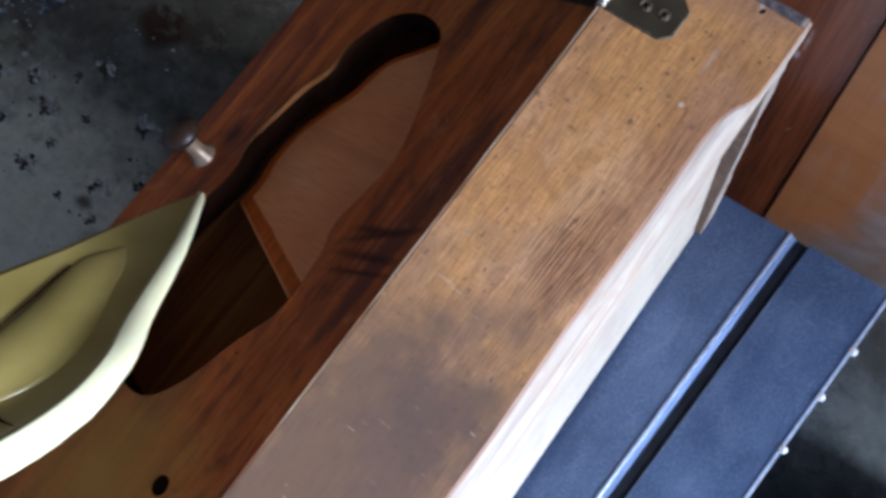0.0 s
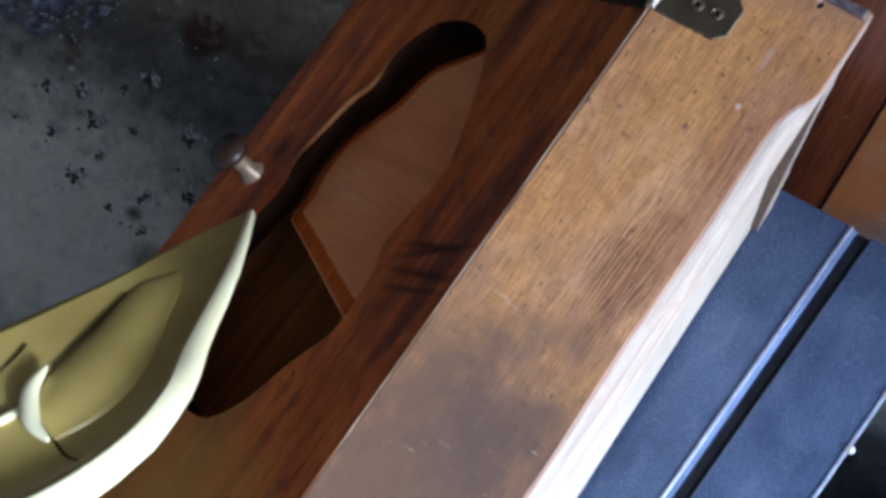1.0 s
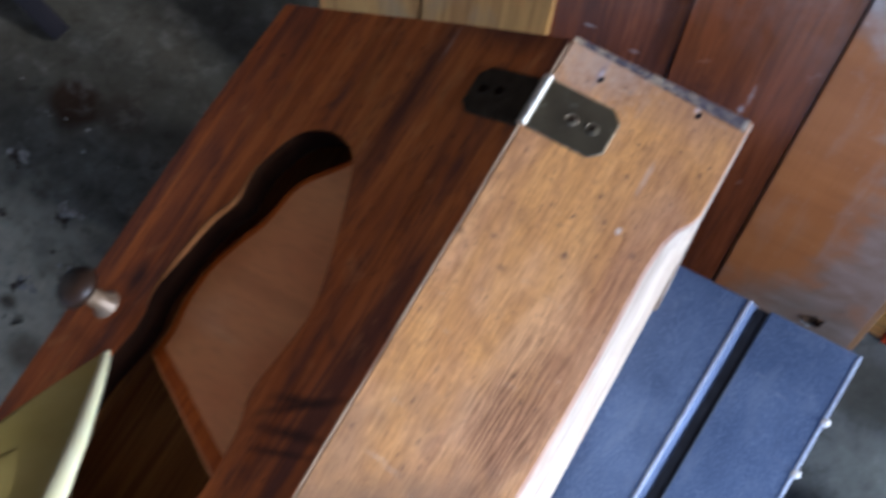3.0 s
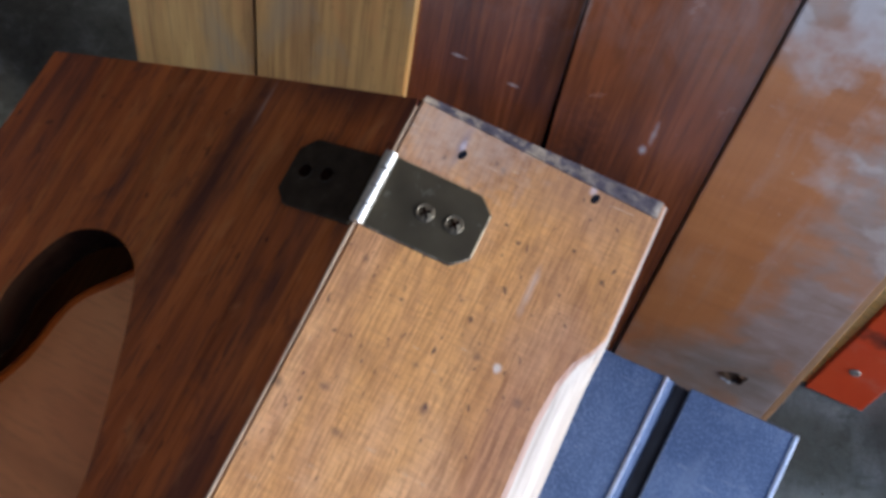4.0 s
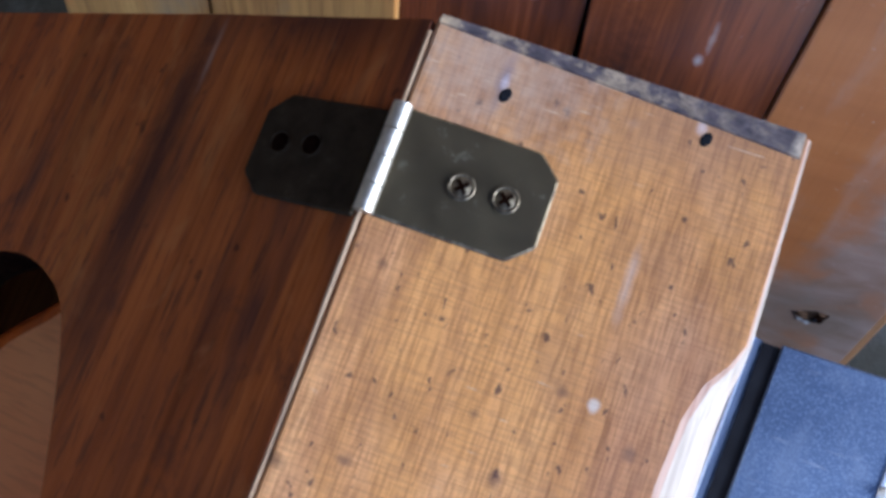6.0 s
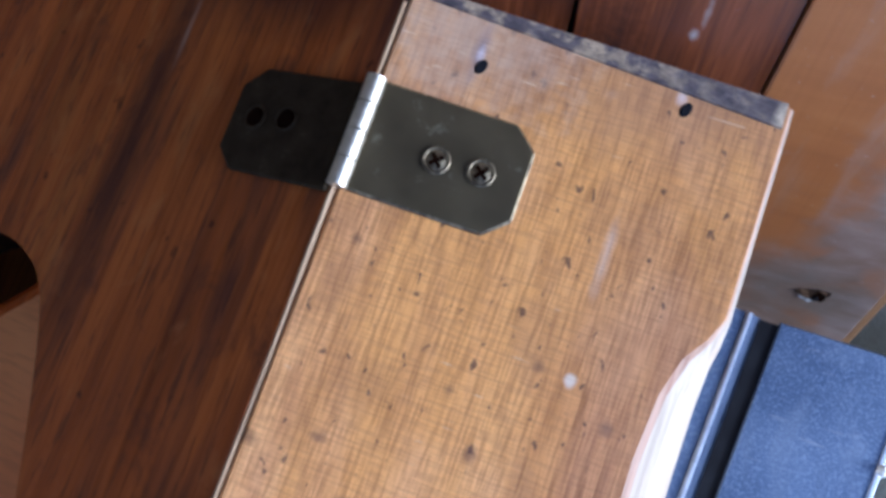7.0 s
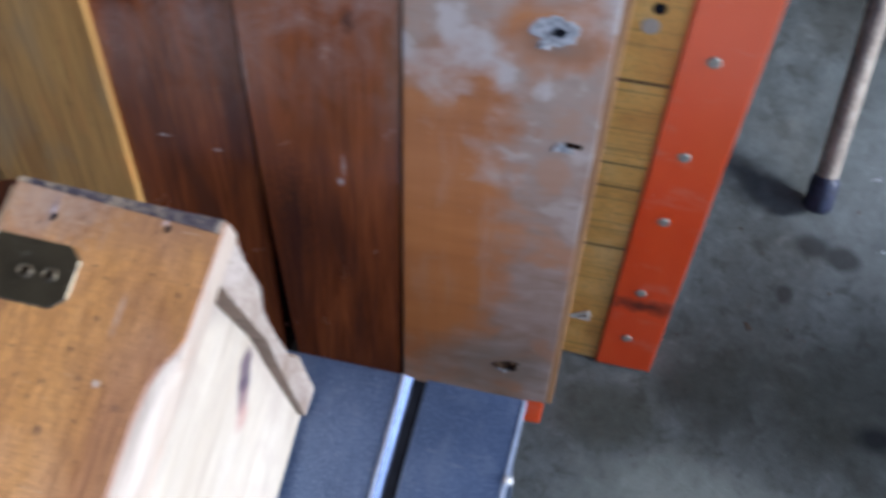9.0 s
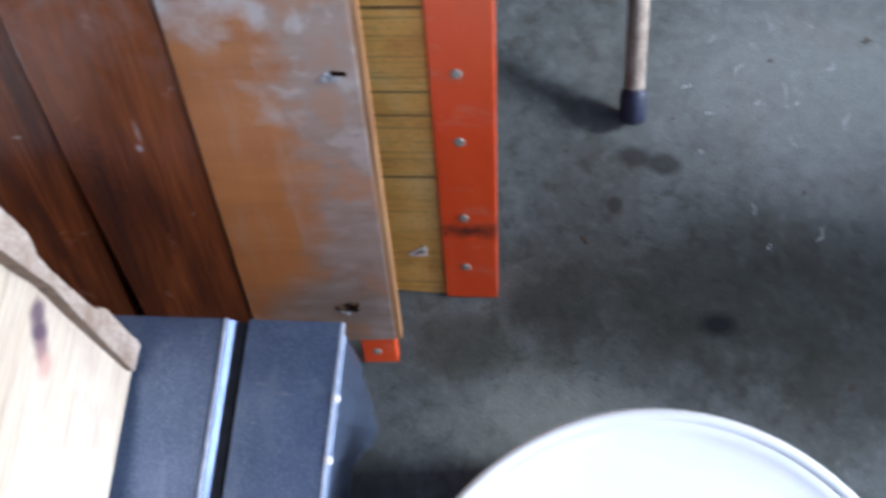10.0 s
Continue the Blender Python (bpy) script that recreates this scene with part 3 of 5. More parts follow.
c = concrete.ramp(k2, (0.3, (0.070, 0.070, 0.068)), (0.5, (0.100, 0.102, 0.104)), (0.72, (0.140, 0.144, 0.150)))
c = concrete.mix(concrete.ramp(k1, (0.36, 0.55), (0.58, 0.0)), c, concrete.mix(1.0, c, (0.60, 0.60, 0.55), "MULTIPLY"))
k5 = concrete.noise(concrete.map((55, 55, 55), (1, 1, 0)), 1.0, 6, 0.7, 0.4)
c = concrete.mix(concrete.ramp(k5, (0.36, 0.65), (0.48, 0.0)), c, (0.045, 0.042, 0.038))
c = concrete.mix(concrete.ramp(k5, (0.56, 0.0), (0.72, 0.5)), c, (0.20, 0.205, 0.21))
c = concrete.mix(concrete.ramp(k4, (0.69, 0.0), (0.75, 0.6)), c, (0.040, 0.036, 0.034))
c = concrete.mix(concrete.ramp(k3, (0.3, 0.35), (0.6, 0.0)), c, (0.06, 0.06, 0.06))
# broad pools paint shade and light on the floor; the small spot is stain
SHADE_AND_STAINS = (((0.6, 0.24, 0), (0.24, 0.15, 1), (0.205, 0.208, 0.213), 0.75),
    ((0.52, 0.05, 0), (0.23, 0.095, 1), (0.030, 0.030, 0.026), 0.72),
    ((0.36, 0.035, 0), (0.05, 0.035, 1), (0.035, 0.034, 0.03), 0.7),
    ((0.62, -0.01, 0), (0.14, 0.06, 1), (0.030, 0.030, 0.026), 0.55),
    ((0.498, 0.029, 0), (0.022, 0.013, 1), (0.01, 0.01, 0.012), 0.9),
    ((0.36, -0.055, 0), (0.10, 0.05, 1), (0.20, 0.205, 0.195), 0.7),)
RING_STAINS = (((0.415, 0.125, 0), (0.009, 0.011, 1), (0.035, 0.031, 0.03), 0.8),
    ((0.43, 0.168, 0), (0.018, 0.011, 1), (0.04, 0.038, 0.038), 0.85),
    ((0.455, 0.163, 0), (0.018, 0.012, 1), (0.04, 0.038, 0.038), 0.85),
    ((0.3, 0.0, 0), (0.05, 0.03, 1), (0.05, 0.05, 0.042), 0.7),
    ((-0.412, -0.117, 0), (0.034, 0.026, 1), (0.024, 0.012, 0.007), 0.9),
    ((-0.370, -0.104, 0), (0.03, 0.022, 1), (0.032, 0.022, 0.017), 0.6),)
# large pools paint shade and a bright patch; small ones are brown marks
LEFT_LIGHT_AND_STAINS = (((-0.40, -0.075, 0), (0.22, 0.075, 1), (0.060, 0.056, 0.048), 0.75),
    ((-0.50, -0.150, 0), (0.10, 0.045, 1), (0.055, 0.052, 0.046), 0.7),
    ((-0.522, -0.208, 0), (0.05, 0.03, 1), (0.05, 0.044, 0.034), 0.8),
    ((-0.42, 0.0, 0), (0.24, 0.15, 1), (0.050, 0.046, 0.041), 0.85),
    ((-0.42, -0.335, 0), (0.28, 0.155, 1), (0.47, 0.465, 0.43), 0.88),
    ((-0.366, -0.293, 0), (0.012, 0.01, 1), (0.08, 0.06, 0.05), 0.8),
    ((-0.325, -0.323, 0), (0.03, 0.02, 1), (0.09, 0.07, 0.055), 0.7),)
for place, radii, tint, amount, soft, ragged in [(*q, 0.65, 0.8) for q in SHADE_AND_STAINS] + [(*q, 0.6, 0.7) for q in LEFT_LIGHT_AND_STAINS] + [(*q, 0.45, 0.6) for q in RING_STAINS]:
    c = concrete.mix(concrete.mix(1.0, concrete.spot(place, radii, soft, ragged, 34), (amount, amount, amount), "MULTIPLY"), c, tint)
veins = concrete.noise(concrete.map((30, 42, 30), (6, 4, 0), (0, 0, 0.6)), 1.0, 8, 0.74, 0.25)
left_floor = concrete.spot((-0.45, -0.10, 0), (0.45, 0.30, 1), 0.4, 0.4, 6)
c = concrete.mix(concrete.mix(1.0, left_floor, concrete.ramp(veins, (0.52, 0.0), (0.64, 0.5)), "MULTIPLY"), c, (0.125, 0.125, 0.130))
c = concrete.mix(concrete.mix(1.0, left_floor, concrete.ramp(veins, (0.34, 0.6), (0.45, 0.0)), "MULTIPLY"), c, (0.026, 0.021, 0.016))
k6 = concrete.noise(concrete.map((9, 9, 9), (8, 3, 0)), 1.0, 5, 0.65, 0.5)
c = concrete.mix(concrete.ramp(k6, (0.50, 0.0), (0.66, 0.25)), c, concrete.mix(1.0, c, (0.85, 0.68, 0.50), "MULTIPLY"))
fine = concrete.noise(concrete.map((160, 160, 160), (3, 9, 0)), 1.0, 4, 0.6)
c = concrete.mix(concrete.ramp(fine, (0.60, 0.0), (0.72, 0.2)), c, concrete.mix(1.0, c, (1.8, 1.8, 1.8), "MULTIPLY"))
mott = concrete.noise(concrete.map((85, 85, 85), (2, 5, 0)), 1.0, 6, 0.7, 0.6)
c = concrete.mix(concrete.ramp(mott, (0.36, 0.3), (0.5, 0.0)), c, concrete.mix(1.0, c, (0.55, 0.54, 0.52), "MULTIPLY"))
c = concrete.mix(concrete.ramp(mott, (0.58, 0.0), (0.72, 0.5)), c, concrete.mix(1.0, c, (1.5, 1.5, 1.5), "MULTIPLY"))
c = concrete.mix(1.0, c, (1.04, 1.08, 1.02), "MULTIPLY")
# left floor painted warmer and brighter to offset its blue shade
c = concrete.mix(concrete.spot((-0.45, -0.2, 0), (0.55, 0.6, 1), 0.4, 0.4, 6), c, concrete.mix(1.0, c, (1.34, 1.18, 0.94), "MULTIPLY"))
concrete.color(c).bump(concrete.mix(0.5, k3, k4), 0.6, 0.0025)

# tone of the unseen walls, set by how much light they bounce
plaster = Mat("unseen_wall_boards", 0.85)
k1 = plaster.noise(plaster.map((2, 2, 2)), 1.0, 6, 0.6)
plaster.color(plaster.ramp(k1, (0.3, (0.10, 0.088, 0.075)), (0.7, (0.17, 0.15, 0.13)))).bump(k1, 0.3, 0.01)
# unseen ground made pale so it lights and mirrors in the planks
soil = Mat("pale_bounce_ground", 0.9)
k1 = soil.noise(soil.map((5, 5, 5)), 1.0, 6, 0.6)
soil.color(soil.ramp(k1, (0.3, (0.36, 0.33, 0.29)), (0.7, (0.48, 0.45, 0.40)))).bump(k1, 0.4, 0.02)

white = Mat("white_enamel", 0.3)
k1 = white.noise(white.map((40, 40, 40)), 1.0, 4)
white.color(white.ramp(k1, (0.3, (0.87, 0.87, 0.86)), (0.7, (0.91, 0.91, 0.90))))
shaft = wood("broom_handle_wood", (0.46, 0.39, 0.31), (0.37, 0.30, 0.23), (0.24, 0.19, 0.15), 0.5, 500, 0.3, 41.0)
rubber = Mat("blue_black_rubber", 0.55)
k1 = rubber.noise(rubber.map((200, 200, 200)), 1.0, 3)
rubber.color(rubber.ramp(k1, (0.3, (0.012, 0.014, 0.03)), (0.7, (0.03, 0.035, 0.075))))
iron = Mat("blackened_iron", 0.6, 0.0, 0.15)
k1 = iron.noise(iron.map((120, 120, 30)), 1.0, 4)
iron.color(iron.ramp(k1, (0.3, (0.006, 0.005, 0.006)), (0.7, (0.018, 0.013, 0.014)))).bump(k1, 0.2, 0.0006)
crumb = Mat("plaster_crumb", 0.85)
k1 = crumb.noise(crumb.map((150, 150, 150)), 1.0, 4)
crumb.color(crumb.ramp(k1, (0.3, (0.20, 0.175, 0.14)), (0.7, (0.52, 0.47, 0.39)))).bump(k1, 0.4, 0.002)
heaped = Mat("plaster_rubble", 0.9)
k1 = heaped.noise(heaped.map((70, 70, 70)), 1.0, 6, 0.7)
k2 = heaped.noise(heaped.map((300, 300, 300)), 1.0, 4, 0.6)
c = heaped.ramp(k1, (0.42, (0.040, 0.037, 0.033)), (0.52, (0.13, 0.135, 0.14)), (0.64, (0.42, 0.44, 0.47)))
heaped.color(heaped.mix(heaped.ramp(k2, (0.4, 0.5), (0.55, 0.0)), c, (0.06, 0.06, 0.062))).bump(k2, 0.8, 0.003)
chipped = Mat("fresh_chip", 0.7)
k1 = chipped.noise(chipped.map((400, 400, 400)), 1.0, 4)
chipped.color(chipped.ramp(k1, (0.35, (0.70, 0.62, 0.46)), (0.6, (0.86, 0.82, 0.72))))
chalk = Mat("chalky_fleck", 0.8)
k1 = chalk.noise(chalk.map((300, 300, 300)), 1.0, 4)
chalk.color(chalk.ramp(k1, (0.35, (0.22, 0.22, 0.23)), (0.6, (0.55, 0.55, 0.56))))
speck = Mat("dark_crumb", 0.95, 0.0, 0.1)
k1 = speck.noise(speck.map((150, 150, 150)), 1.0, 4)
speck.color(speck.ramp(k1, (0.3, (0.030, 0.022, 0.016)), (0.7, (0.095, 0.072, 0.052))))


# ---- mesh helpers ----
def mesh_of(name, bm, mats, smooth=False):
    bmesh.ops.recalc_face_normals(bm, faces=bm.faces)
    me = bpy.data.meshes.new(name)
    bm.to_mesh(me)
    bm.free()
    for m in mats if isinstance(mats, (list, tuple)) else [mats]:
        me.materials.append(m.m)
    if smooth:
        for p in me.polygons:
            p.use_smooth = True
    return me


def part(name, bm, mats, parent, label="", at=None, smooth=False):
    ob = new(name, mesh_of(name, bm, mats, smooth))
    at = Matrix.Identity(4) if at is None else at
    if parent is not None:
        ob.parent = parent
        ob.matrix_parent_inverse = Matrix.Identity(4)
        at = (parent.matrix_basis if parent.parent is None else parent.parent.matrix_basis @ parent.matrix_basis).inverted() @ at
    ob.matrix_basis = at
    return tagged(ob, label)


def thing(name, at, label, category, group=""):
    ob = new(name)
    ob.matrix_world = at
    ob.matrix_basis = at
    ob.empty_display_size = 0.05
    return tagged(ob, label, category, group)


def axes(o, x, y, z):
    m = Matrix.Identity(4)
    for i, v in enumerate((x, y, z)):
        v = Vector(v).normalized()
        for j in range(3):
            m[j][i] = v[j]
    m.translation = Vector(o)
    return m


def block(x0, x1, y0, y1, z0, z1, bevel=0.0, segs=2):
    bm = bmesh.new()
    v = [bm.verts.new((x, y, z)) for z in (z0, z1) for y in (y0, y1) for x in (x0, x1)]
    for f in ((0, 2, 3, 1), (4, 5, 7, 6), (0, 1, 5, 4), (2, 6, 7, 3), (0, 4, 6, 2), (1, 3, 7, 5)):
        bm.faces.new([v[i] for i in f])
    if bevel:
        bmesh.ops.bevel(bm, geom=list(bm.edges), offset=bevel, segments=segs, affect="EDGES", profile=0.6)
    return bm


def hexa(pts, bevel=0.0):
    """A block from its 8 corners: four of the lower face, then four of the upper one, both in the same turn."""
    bm = bmesh.new()
    v = [bm.verts.new(p) for p in pts]
    for f in ((3, 2, 1, 0), (4, 5, 6, 7), (0, 1, 5, 4), (1, 2, 6, 5), (2, 3, 7, 6), (3, 0, 4, 7)):
        bm.faces.new([v[i] for i in f])
    if bevel:
        bmesh.ops.bevel(bm, geom=list(bm.edges), offset=bevel, segments=2, affect="EDGES", profile=0.6)
    return bm


def lathe(profile, n=32):
    """Turns (radius, height) pairs round the z axis."""
    bm = bmesh.new()
    rings = []
    for r, z in profile:
        rings.append([bm.verts.new((r * math.cos(2 * math.pi * k / n), r * math.sin(2 * math.pi * k / n), z)) for k in range(n)] if r > 1e-6 else [bm.verts.new((0, 0, z))])
    for a, b in zip(rings, rings[1:]):
        for k in range(n):
            if len(a) == 1 and len(b) > 1:
                bm.faces.new((a[0], b[(k + 1) % n], b[k]))
            elif len(b) == 1 and len(a) > 1:
                bm.faces.new((a[k], a[(k + 1) % n], b[0]))
            elif len(a) > 1:
                bm.faces.new((a[k], a[(k + 1) % n], b[(k + 1) % n], b[k]))
    return bm


def loft(rows, closed=False):
    """A skin over rows of points."""
    bm = bmesh.new()
    vs = [[bm.verts.new(p) for p in row] for row in rows]
    for a, b in zip(vs, vs[1:]):
        for k in range(len(a) if closed else len(a) - 1):
            q = (k + 1) % len(a)
            bm.faces.new((a[k], a[q], b[q], b[k]))
    return bm


def curve_through(pts, n, closed=False):
    """n points on a smooth curve through the given ones."""
    pts = [Vector(p) for p in pts]
    out, m = [], len(pts)
    for i in range(n):
        s = i / n * m if closed else i / (n - 1) * (m - 1)
        k = min(int(s), m - 1 if closed else m - 2)
        f = s - k
        g = (lambda j: pts[j % m]) if closed else (lambda j: pts[max(0, min(m - 1, j))])
        a, b, c, d = g(k - 1), g(k), g(k + 1), g(k + 2)
        out.append(0.5 * (2 * b + (c - a) * f + (2 * a - 5 * b + 4 * c - d) * f * f + (3 * b - a - 3 * c + d) * f ** 3))
    return out


def tube(pts, radius, n=8):
    bm = bmesh.new()
    rings = []
    for i, p in enumerate(pts):
        d = (pts[min(i + 1, len(pts) - 1)] - pts[max(i - 1, 0)]).normalized()
        a = d.cross(Vector((0.3, 0.2, 1))).normalized()
        b = d.cross(a)
        r = radius(i / (len(pts) - 1)) if callable(radius) else radius
        rings.append([bm.verts.new(p + r * (math.cos(2 * math.pi * k / n) * a + math.sin(2 * math.pi * k / n) * b)) for k in range(n)])
    for a, b in zip(rings, rings[1:]):
        for k in range(n):
            bm.faces.new((a[k], a[(k + 1) % n], b[(k + 1) % n], b[k]))
    bm.faces.new(rings[0])
    bm.faces.new(rings[-1][::-1])
    return bm


def slab_with_hole(outer, inner, z0, z1):
    """A board of the given outline with an opening cut through it."""
    bm = bmesh.new()
    edges = []
    for ring in (outer, inner):
        vs = [bm.verts.new((p[0], p[1], z1)) for p in ring]
        edges += [bm.edges.new((a, b)) for a, b in zip(vs, vs[1:] + vs[:1])]
    bmesh.ops.triangle_fill(bm, use_beauty=True, use_dissolve=False, edges=edges)
    got = bmesh.ops.extrude_face_region(bm, geom=list(bm.faces))
    for v in got["geom"]:
        if isinstance(v, bmesh.types.BMVert):
            v.co.z = z0
    return bm


def screw_head(radius, height=0.0012):
    """A shallow domed head."""
    return lathe([(0, height * 0.45), (radius * 0.45, height * 0.5), (radius * 0.75, height * 0.62), (radius * 0.9, height * 0.5), (radius, 0.0), (radius * 0.9, -0.002), (0, -0.002)], 20)


def sunk_ring(radius):
    """The rubbed rim round a sunk screw head."""
    return lathe([(radius * 0.74, 0.0), (radius * 0.80, 0.00035), (radius * 0.92, 0.0005), (radius, 0.0)], 24)


# ---- setting ----
def sheet(name, x0, x1, y0, y1, z, mat, label, category):
    bm = bmesh.new()
    bm.faces.new([bm.verts.new(p) for p in ((x0, y0, z), (x1, y0, z), (x1, y1, z), (x0, y1, z))])
    return tagged(part(name, bm, mat, None), label, category, kind="structure")


sheet("ground", -300, 300, -300, 300, -0.06, soil, "unseen ground, pale to bounce light onto the planks", "ground")
tagged(part("floor", block(-1.6, 2.4, -1.3, 0.49, -0.06, 0.0), concrete, None), "stained grey concrete floor with pits, crumbs and painted light and shade", "floor", kind="structure")
# unseen walls, added to close the place and limit the sky's light
tagged(part("wall_west", block(-1.75, -1.6, -2.4, 0.49, -0.06, 2.2), plaster, None), "unseen board wall added to close the place", "wall", kind="structure")
tagged(part("wall_north", block(-1.75, 0.95, 0.49, 0.62, -0.06, 2.2), plaster, None), "unseen board wall added to close the place", "wall", kind="structure")
# unseen stub, added only to cast shade on the planks and floor
tagged(part("shade_stub", block(1.5, 1.6, 0.12, 0.27, -0.06, 1.6), plaster, None), "unseen stub added to shade the planks and floor", "wall", kind="structure")
# unseen roof, added to darken the sky above the left side
tagged(part("ceiling", block(-1.75, -0.12, -2.4, 0.72, 2.2, 2.28), plaster, None), "unseen roof added to keep sky off the left side", "ceiling", kind="structure")

# ---- wooden chest lying on its side, lid hanging open ----
SIDE = axes((0, 0.0015, 0.3768), (1, 0, 0.0424), (0, 1, -0.1146), Vector((1, 0, 0.0424)).cross(Vector((0, 1, -0.1146))))
chest = thing("wooden_chest", SIDE, "old wooden chest on its side with open dark lid", "chest")
stations = [(0.0, 0.0824, 0.0006), (-0.012, 0.0824, 0.0006), (-0.046, 0.0821, 0.0009), (-0.051, 0.0804, 0.003), (-0.056, 0.0774, 0.007), (-0.064, 0.0750, 0.0095), (-0.078, 0.0738, 0.011),
            (-0.11, 0.0742, 0.0112), (-0.147, 0.0740, 0.0115), (-0.176, 0.0728, 0.0116), (-0.2, 0.0730, 0.0115), (-0.23, 0.0736, 0.0115), (-0.29, 0.0722, 0.0115), (-0.50, 0.067, 0.0115)]
bm = bmesh.new()
rows = []
for y, xt, drop in stations:
    out = min(1.0, drop / 0.011) * 0.0013
    x0, x1, z0, z1 = xt, 0.0828, -0.0006, -drop
    bulge = [(x0 + (x1 - x0) * q + 0.7 * out * math.sin(math.pi * q), y, z0 + (z1 - z0) * q + out * math.sin(math.pi * q) * 0.9) for q in (0.25, 0.5, 0.75)]
    rows.append([bm.verts.new(p) for p in ((0.0, y, -0.0008), (0.0008, y, 0.0), (xt - min(0.0015, 0.0004 + drop * 0.2), y, 0.0), (xt, y, -0.0006), *bulge, (0.0828, y, -drop), (0.0832, y, -0.0125), (0.0, y, -0.0125))])
for a, b in zip(rows, rows[1:]):
    for k in range(10):
        f = bm.faces.new((a[k], b[k], b[(k + 1) % 10], a[(k + 1) % 10]))
        f.material_index = 3 if k == 2 else 1 if k in (3, 4, 5, 6, 7) else 0
        f.smooth = k in (3, 4, 5, 6)
bm.faces.new(rows[0]).material_index = 2
bm.faces.new(rows[-1][::-1])
part("side_board", bm, [amber, worn, grimy, rubbed], chest, "amber-stained board with worn bare edge", SIDE)
# darkened far edge of the side board
part("end_trim", hexa([(0.0006, -0.0016, -0.0004), (0.0812, -0.0052, -0.0004), (0.0812, 0.0008, -0.0004), (0.0006, 0.0008, -0.0004), (0.0006, -0.0012, 0.0005), (0.0812, -0.0048, 0.0005), (0.0812, 0.0006, 0.0005), (0.0006, 0.0006, 0.0005)]), grime, chest, "grimy chipped end grain", SIDE)
# black discs stand in for the shade inside the nail holes
for x, y in ((0.0192, -0.0122), (0.0618, -0.0072)):
    part("nail_hole", lathe([(0, 0.0002), (0.0008, 0.0003), (0.0012, 0.0001)], 14), black, chest, "dark nail hole", SIDE @ pose(x, y, 0.0, 0, 0, 70) @ Matrix.Diagonal((1.5, 0.95, 1.0, 1.0)))

# end board, its raw edge leaning down to the toolbox
TOP, FOOT = Vector((0.0815, 0.002, 0.3705)), Vector((0.1005, -0.0440, 0.1875))
END_BACK = Vector((-0.0805, 0, -0.003))
across = Vector((0, 1, -0.25)).normalized()
# its outer edge is ragged: a long splinter at the top, a split tongue at the foot
EDGE = ((0.0, 0.0010), (0.1, -0.0005), (0.2, 0.0002), (0.27, 0.0008), (0.30, -0.0006), (0.34, -0.0040), (0.42, -0.0043), (0.6, -0.0025), (0.68, -0.0015), (0.71, 0.0025), (0.74, 0.0042), (0.86, 0.0043), (0.97, 0.0050), (1.0, 0.0046))
WIDE = ((0.0, 0.0205), (0.2, 0.0165), (0.45, 0.0110), (0.6, 0.0122), (1.0, 0.0128))
rng = random.Random(12)
rows = []
for k in range(61):
    along = k / 60
    p = TOP.lerp(FOOT, along)
    outer = float(np.interp(along, [e[0] for e in EDGE], [e[1] for e in EDGE])) + rng.uniform(-0.0003, 0.0003)
    inner_w = float(np.interp(along, [e[0] for e in WIDE], [e[1] for e in WIDE])) + rng.uniform(-0.00015, 0.00015)
    bow = Vector((rng.uniform(-0.0003, 0.0003), 0, 0))
    rows.append([p + END_BACK - across * inner_w, p - across * inner_w - Vector((0.0005, 0, 0)), p - across * (inner_w - 0.0006) + bow, p + across * (outer - 0.0008) + bow, p + across * outer - Vector((0.0008, 0, 0)), p + END_BACK + across * outer])
bm = loft(rows, True)
bm.faces.ensure_lookup_table()
# inner face takes the brown that carries its shade
for k, f in enumerate(bm.faces):
    f.material_index = 1 if k % 6 == 0 else 0
bm.faces.new([v for v in bm.verts][:6])
bm.faces.new([v for v in bm.verts][-6:][::-1])
part("end_board", bm, [sawn, inner_shade], chest, "ragged raw sawn edge of the end board")
PANEL_DOWN = Vector((0.0275, -0.045, -0.1845))
PANEL_X = Vector((0, 1, -0.1146)).cross(-PANEL_DOWN).normalized()
PANEL = axes((0.0685, 0.0, 0.3735), PANEL_X, (0, 1, -0.1146), PANEL_X.cross(Vector((0, 1, -0.1146))))
along_y, drop, back = Vector((0, 1, -0.1146)).normalized(), PANEL_DOWN * 1.03, PANEL_X * -0.006
far_top = Vector((0.0685, -0.004, 0.3735))
corners = [far_top + drop + back - along_y * 0.5, far_top + drop - along_y * 0.5, far_top + drop, far_top + drop + back]
panel_bm = hexa(corners + [c - drop for c in corners], 0.0004)
panel_bm.transform(PANEL.inverted())
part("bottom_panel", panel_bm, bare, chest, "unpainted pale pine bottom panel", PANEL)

# lid
N = Vector((-0.476, 0.102, 0.874)).normalized()
LV = Vector((0, 1, -0.1146)).normalized()
LU = LV.cross(N).normalized()
LID = axes((-0.0005, 0, 0.3768), LU, LV, N)
THICK = 0.0145


hole = curve_through([Vector((x, y, 0)) for x, y in ((-0.1305, -0.198), (-0.1345, -0.178), (-0.132, -0.155), (-0.128, -0.137), (-0.1215, -0.122), (-0.1225, -0.104), (-0.113, -0.083), (-0.099, -0.0755), (-0.083, -0.0765), (-0.069, -0.087),
                                                     (-0.053, -0.122), (-0.043, -0.155), (-0.0475, -0.193), (-0.0425, -0.210), (-0.041, -0.240), (-0.051, -0.264), (-0.063, -0.294), (-0.080, -0.308),
                                                     (-0.110, -0.303), (-0.130, -0.275), (-0.136, -0.235))], 110, True)
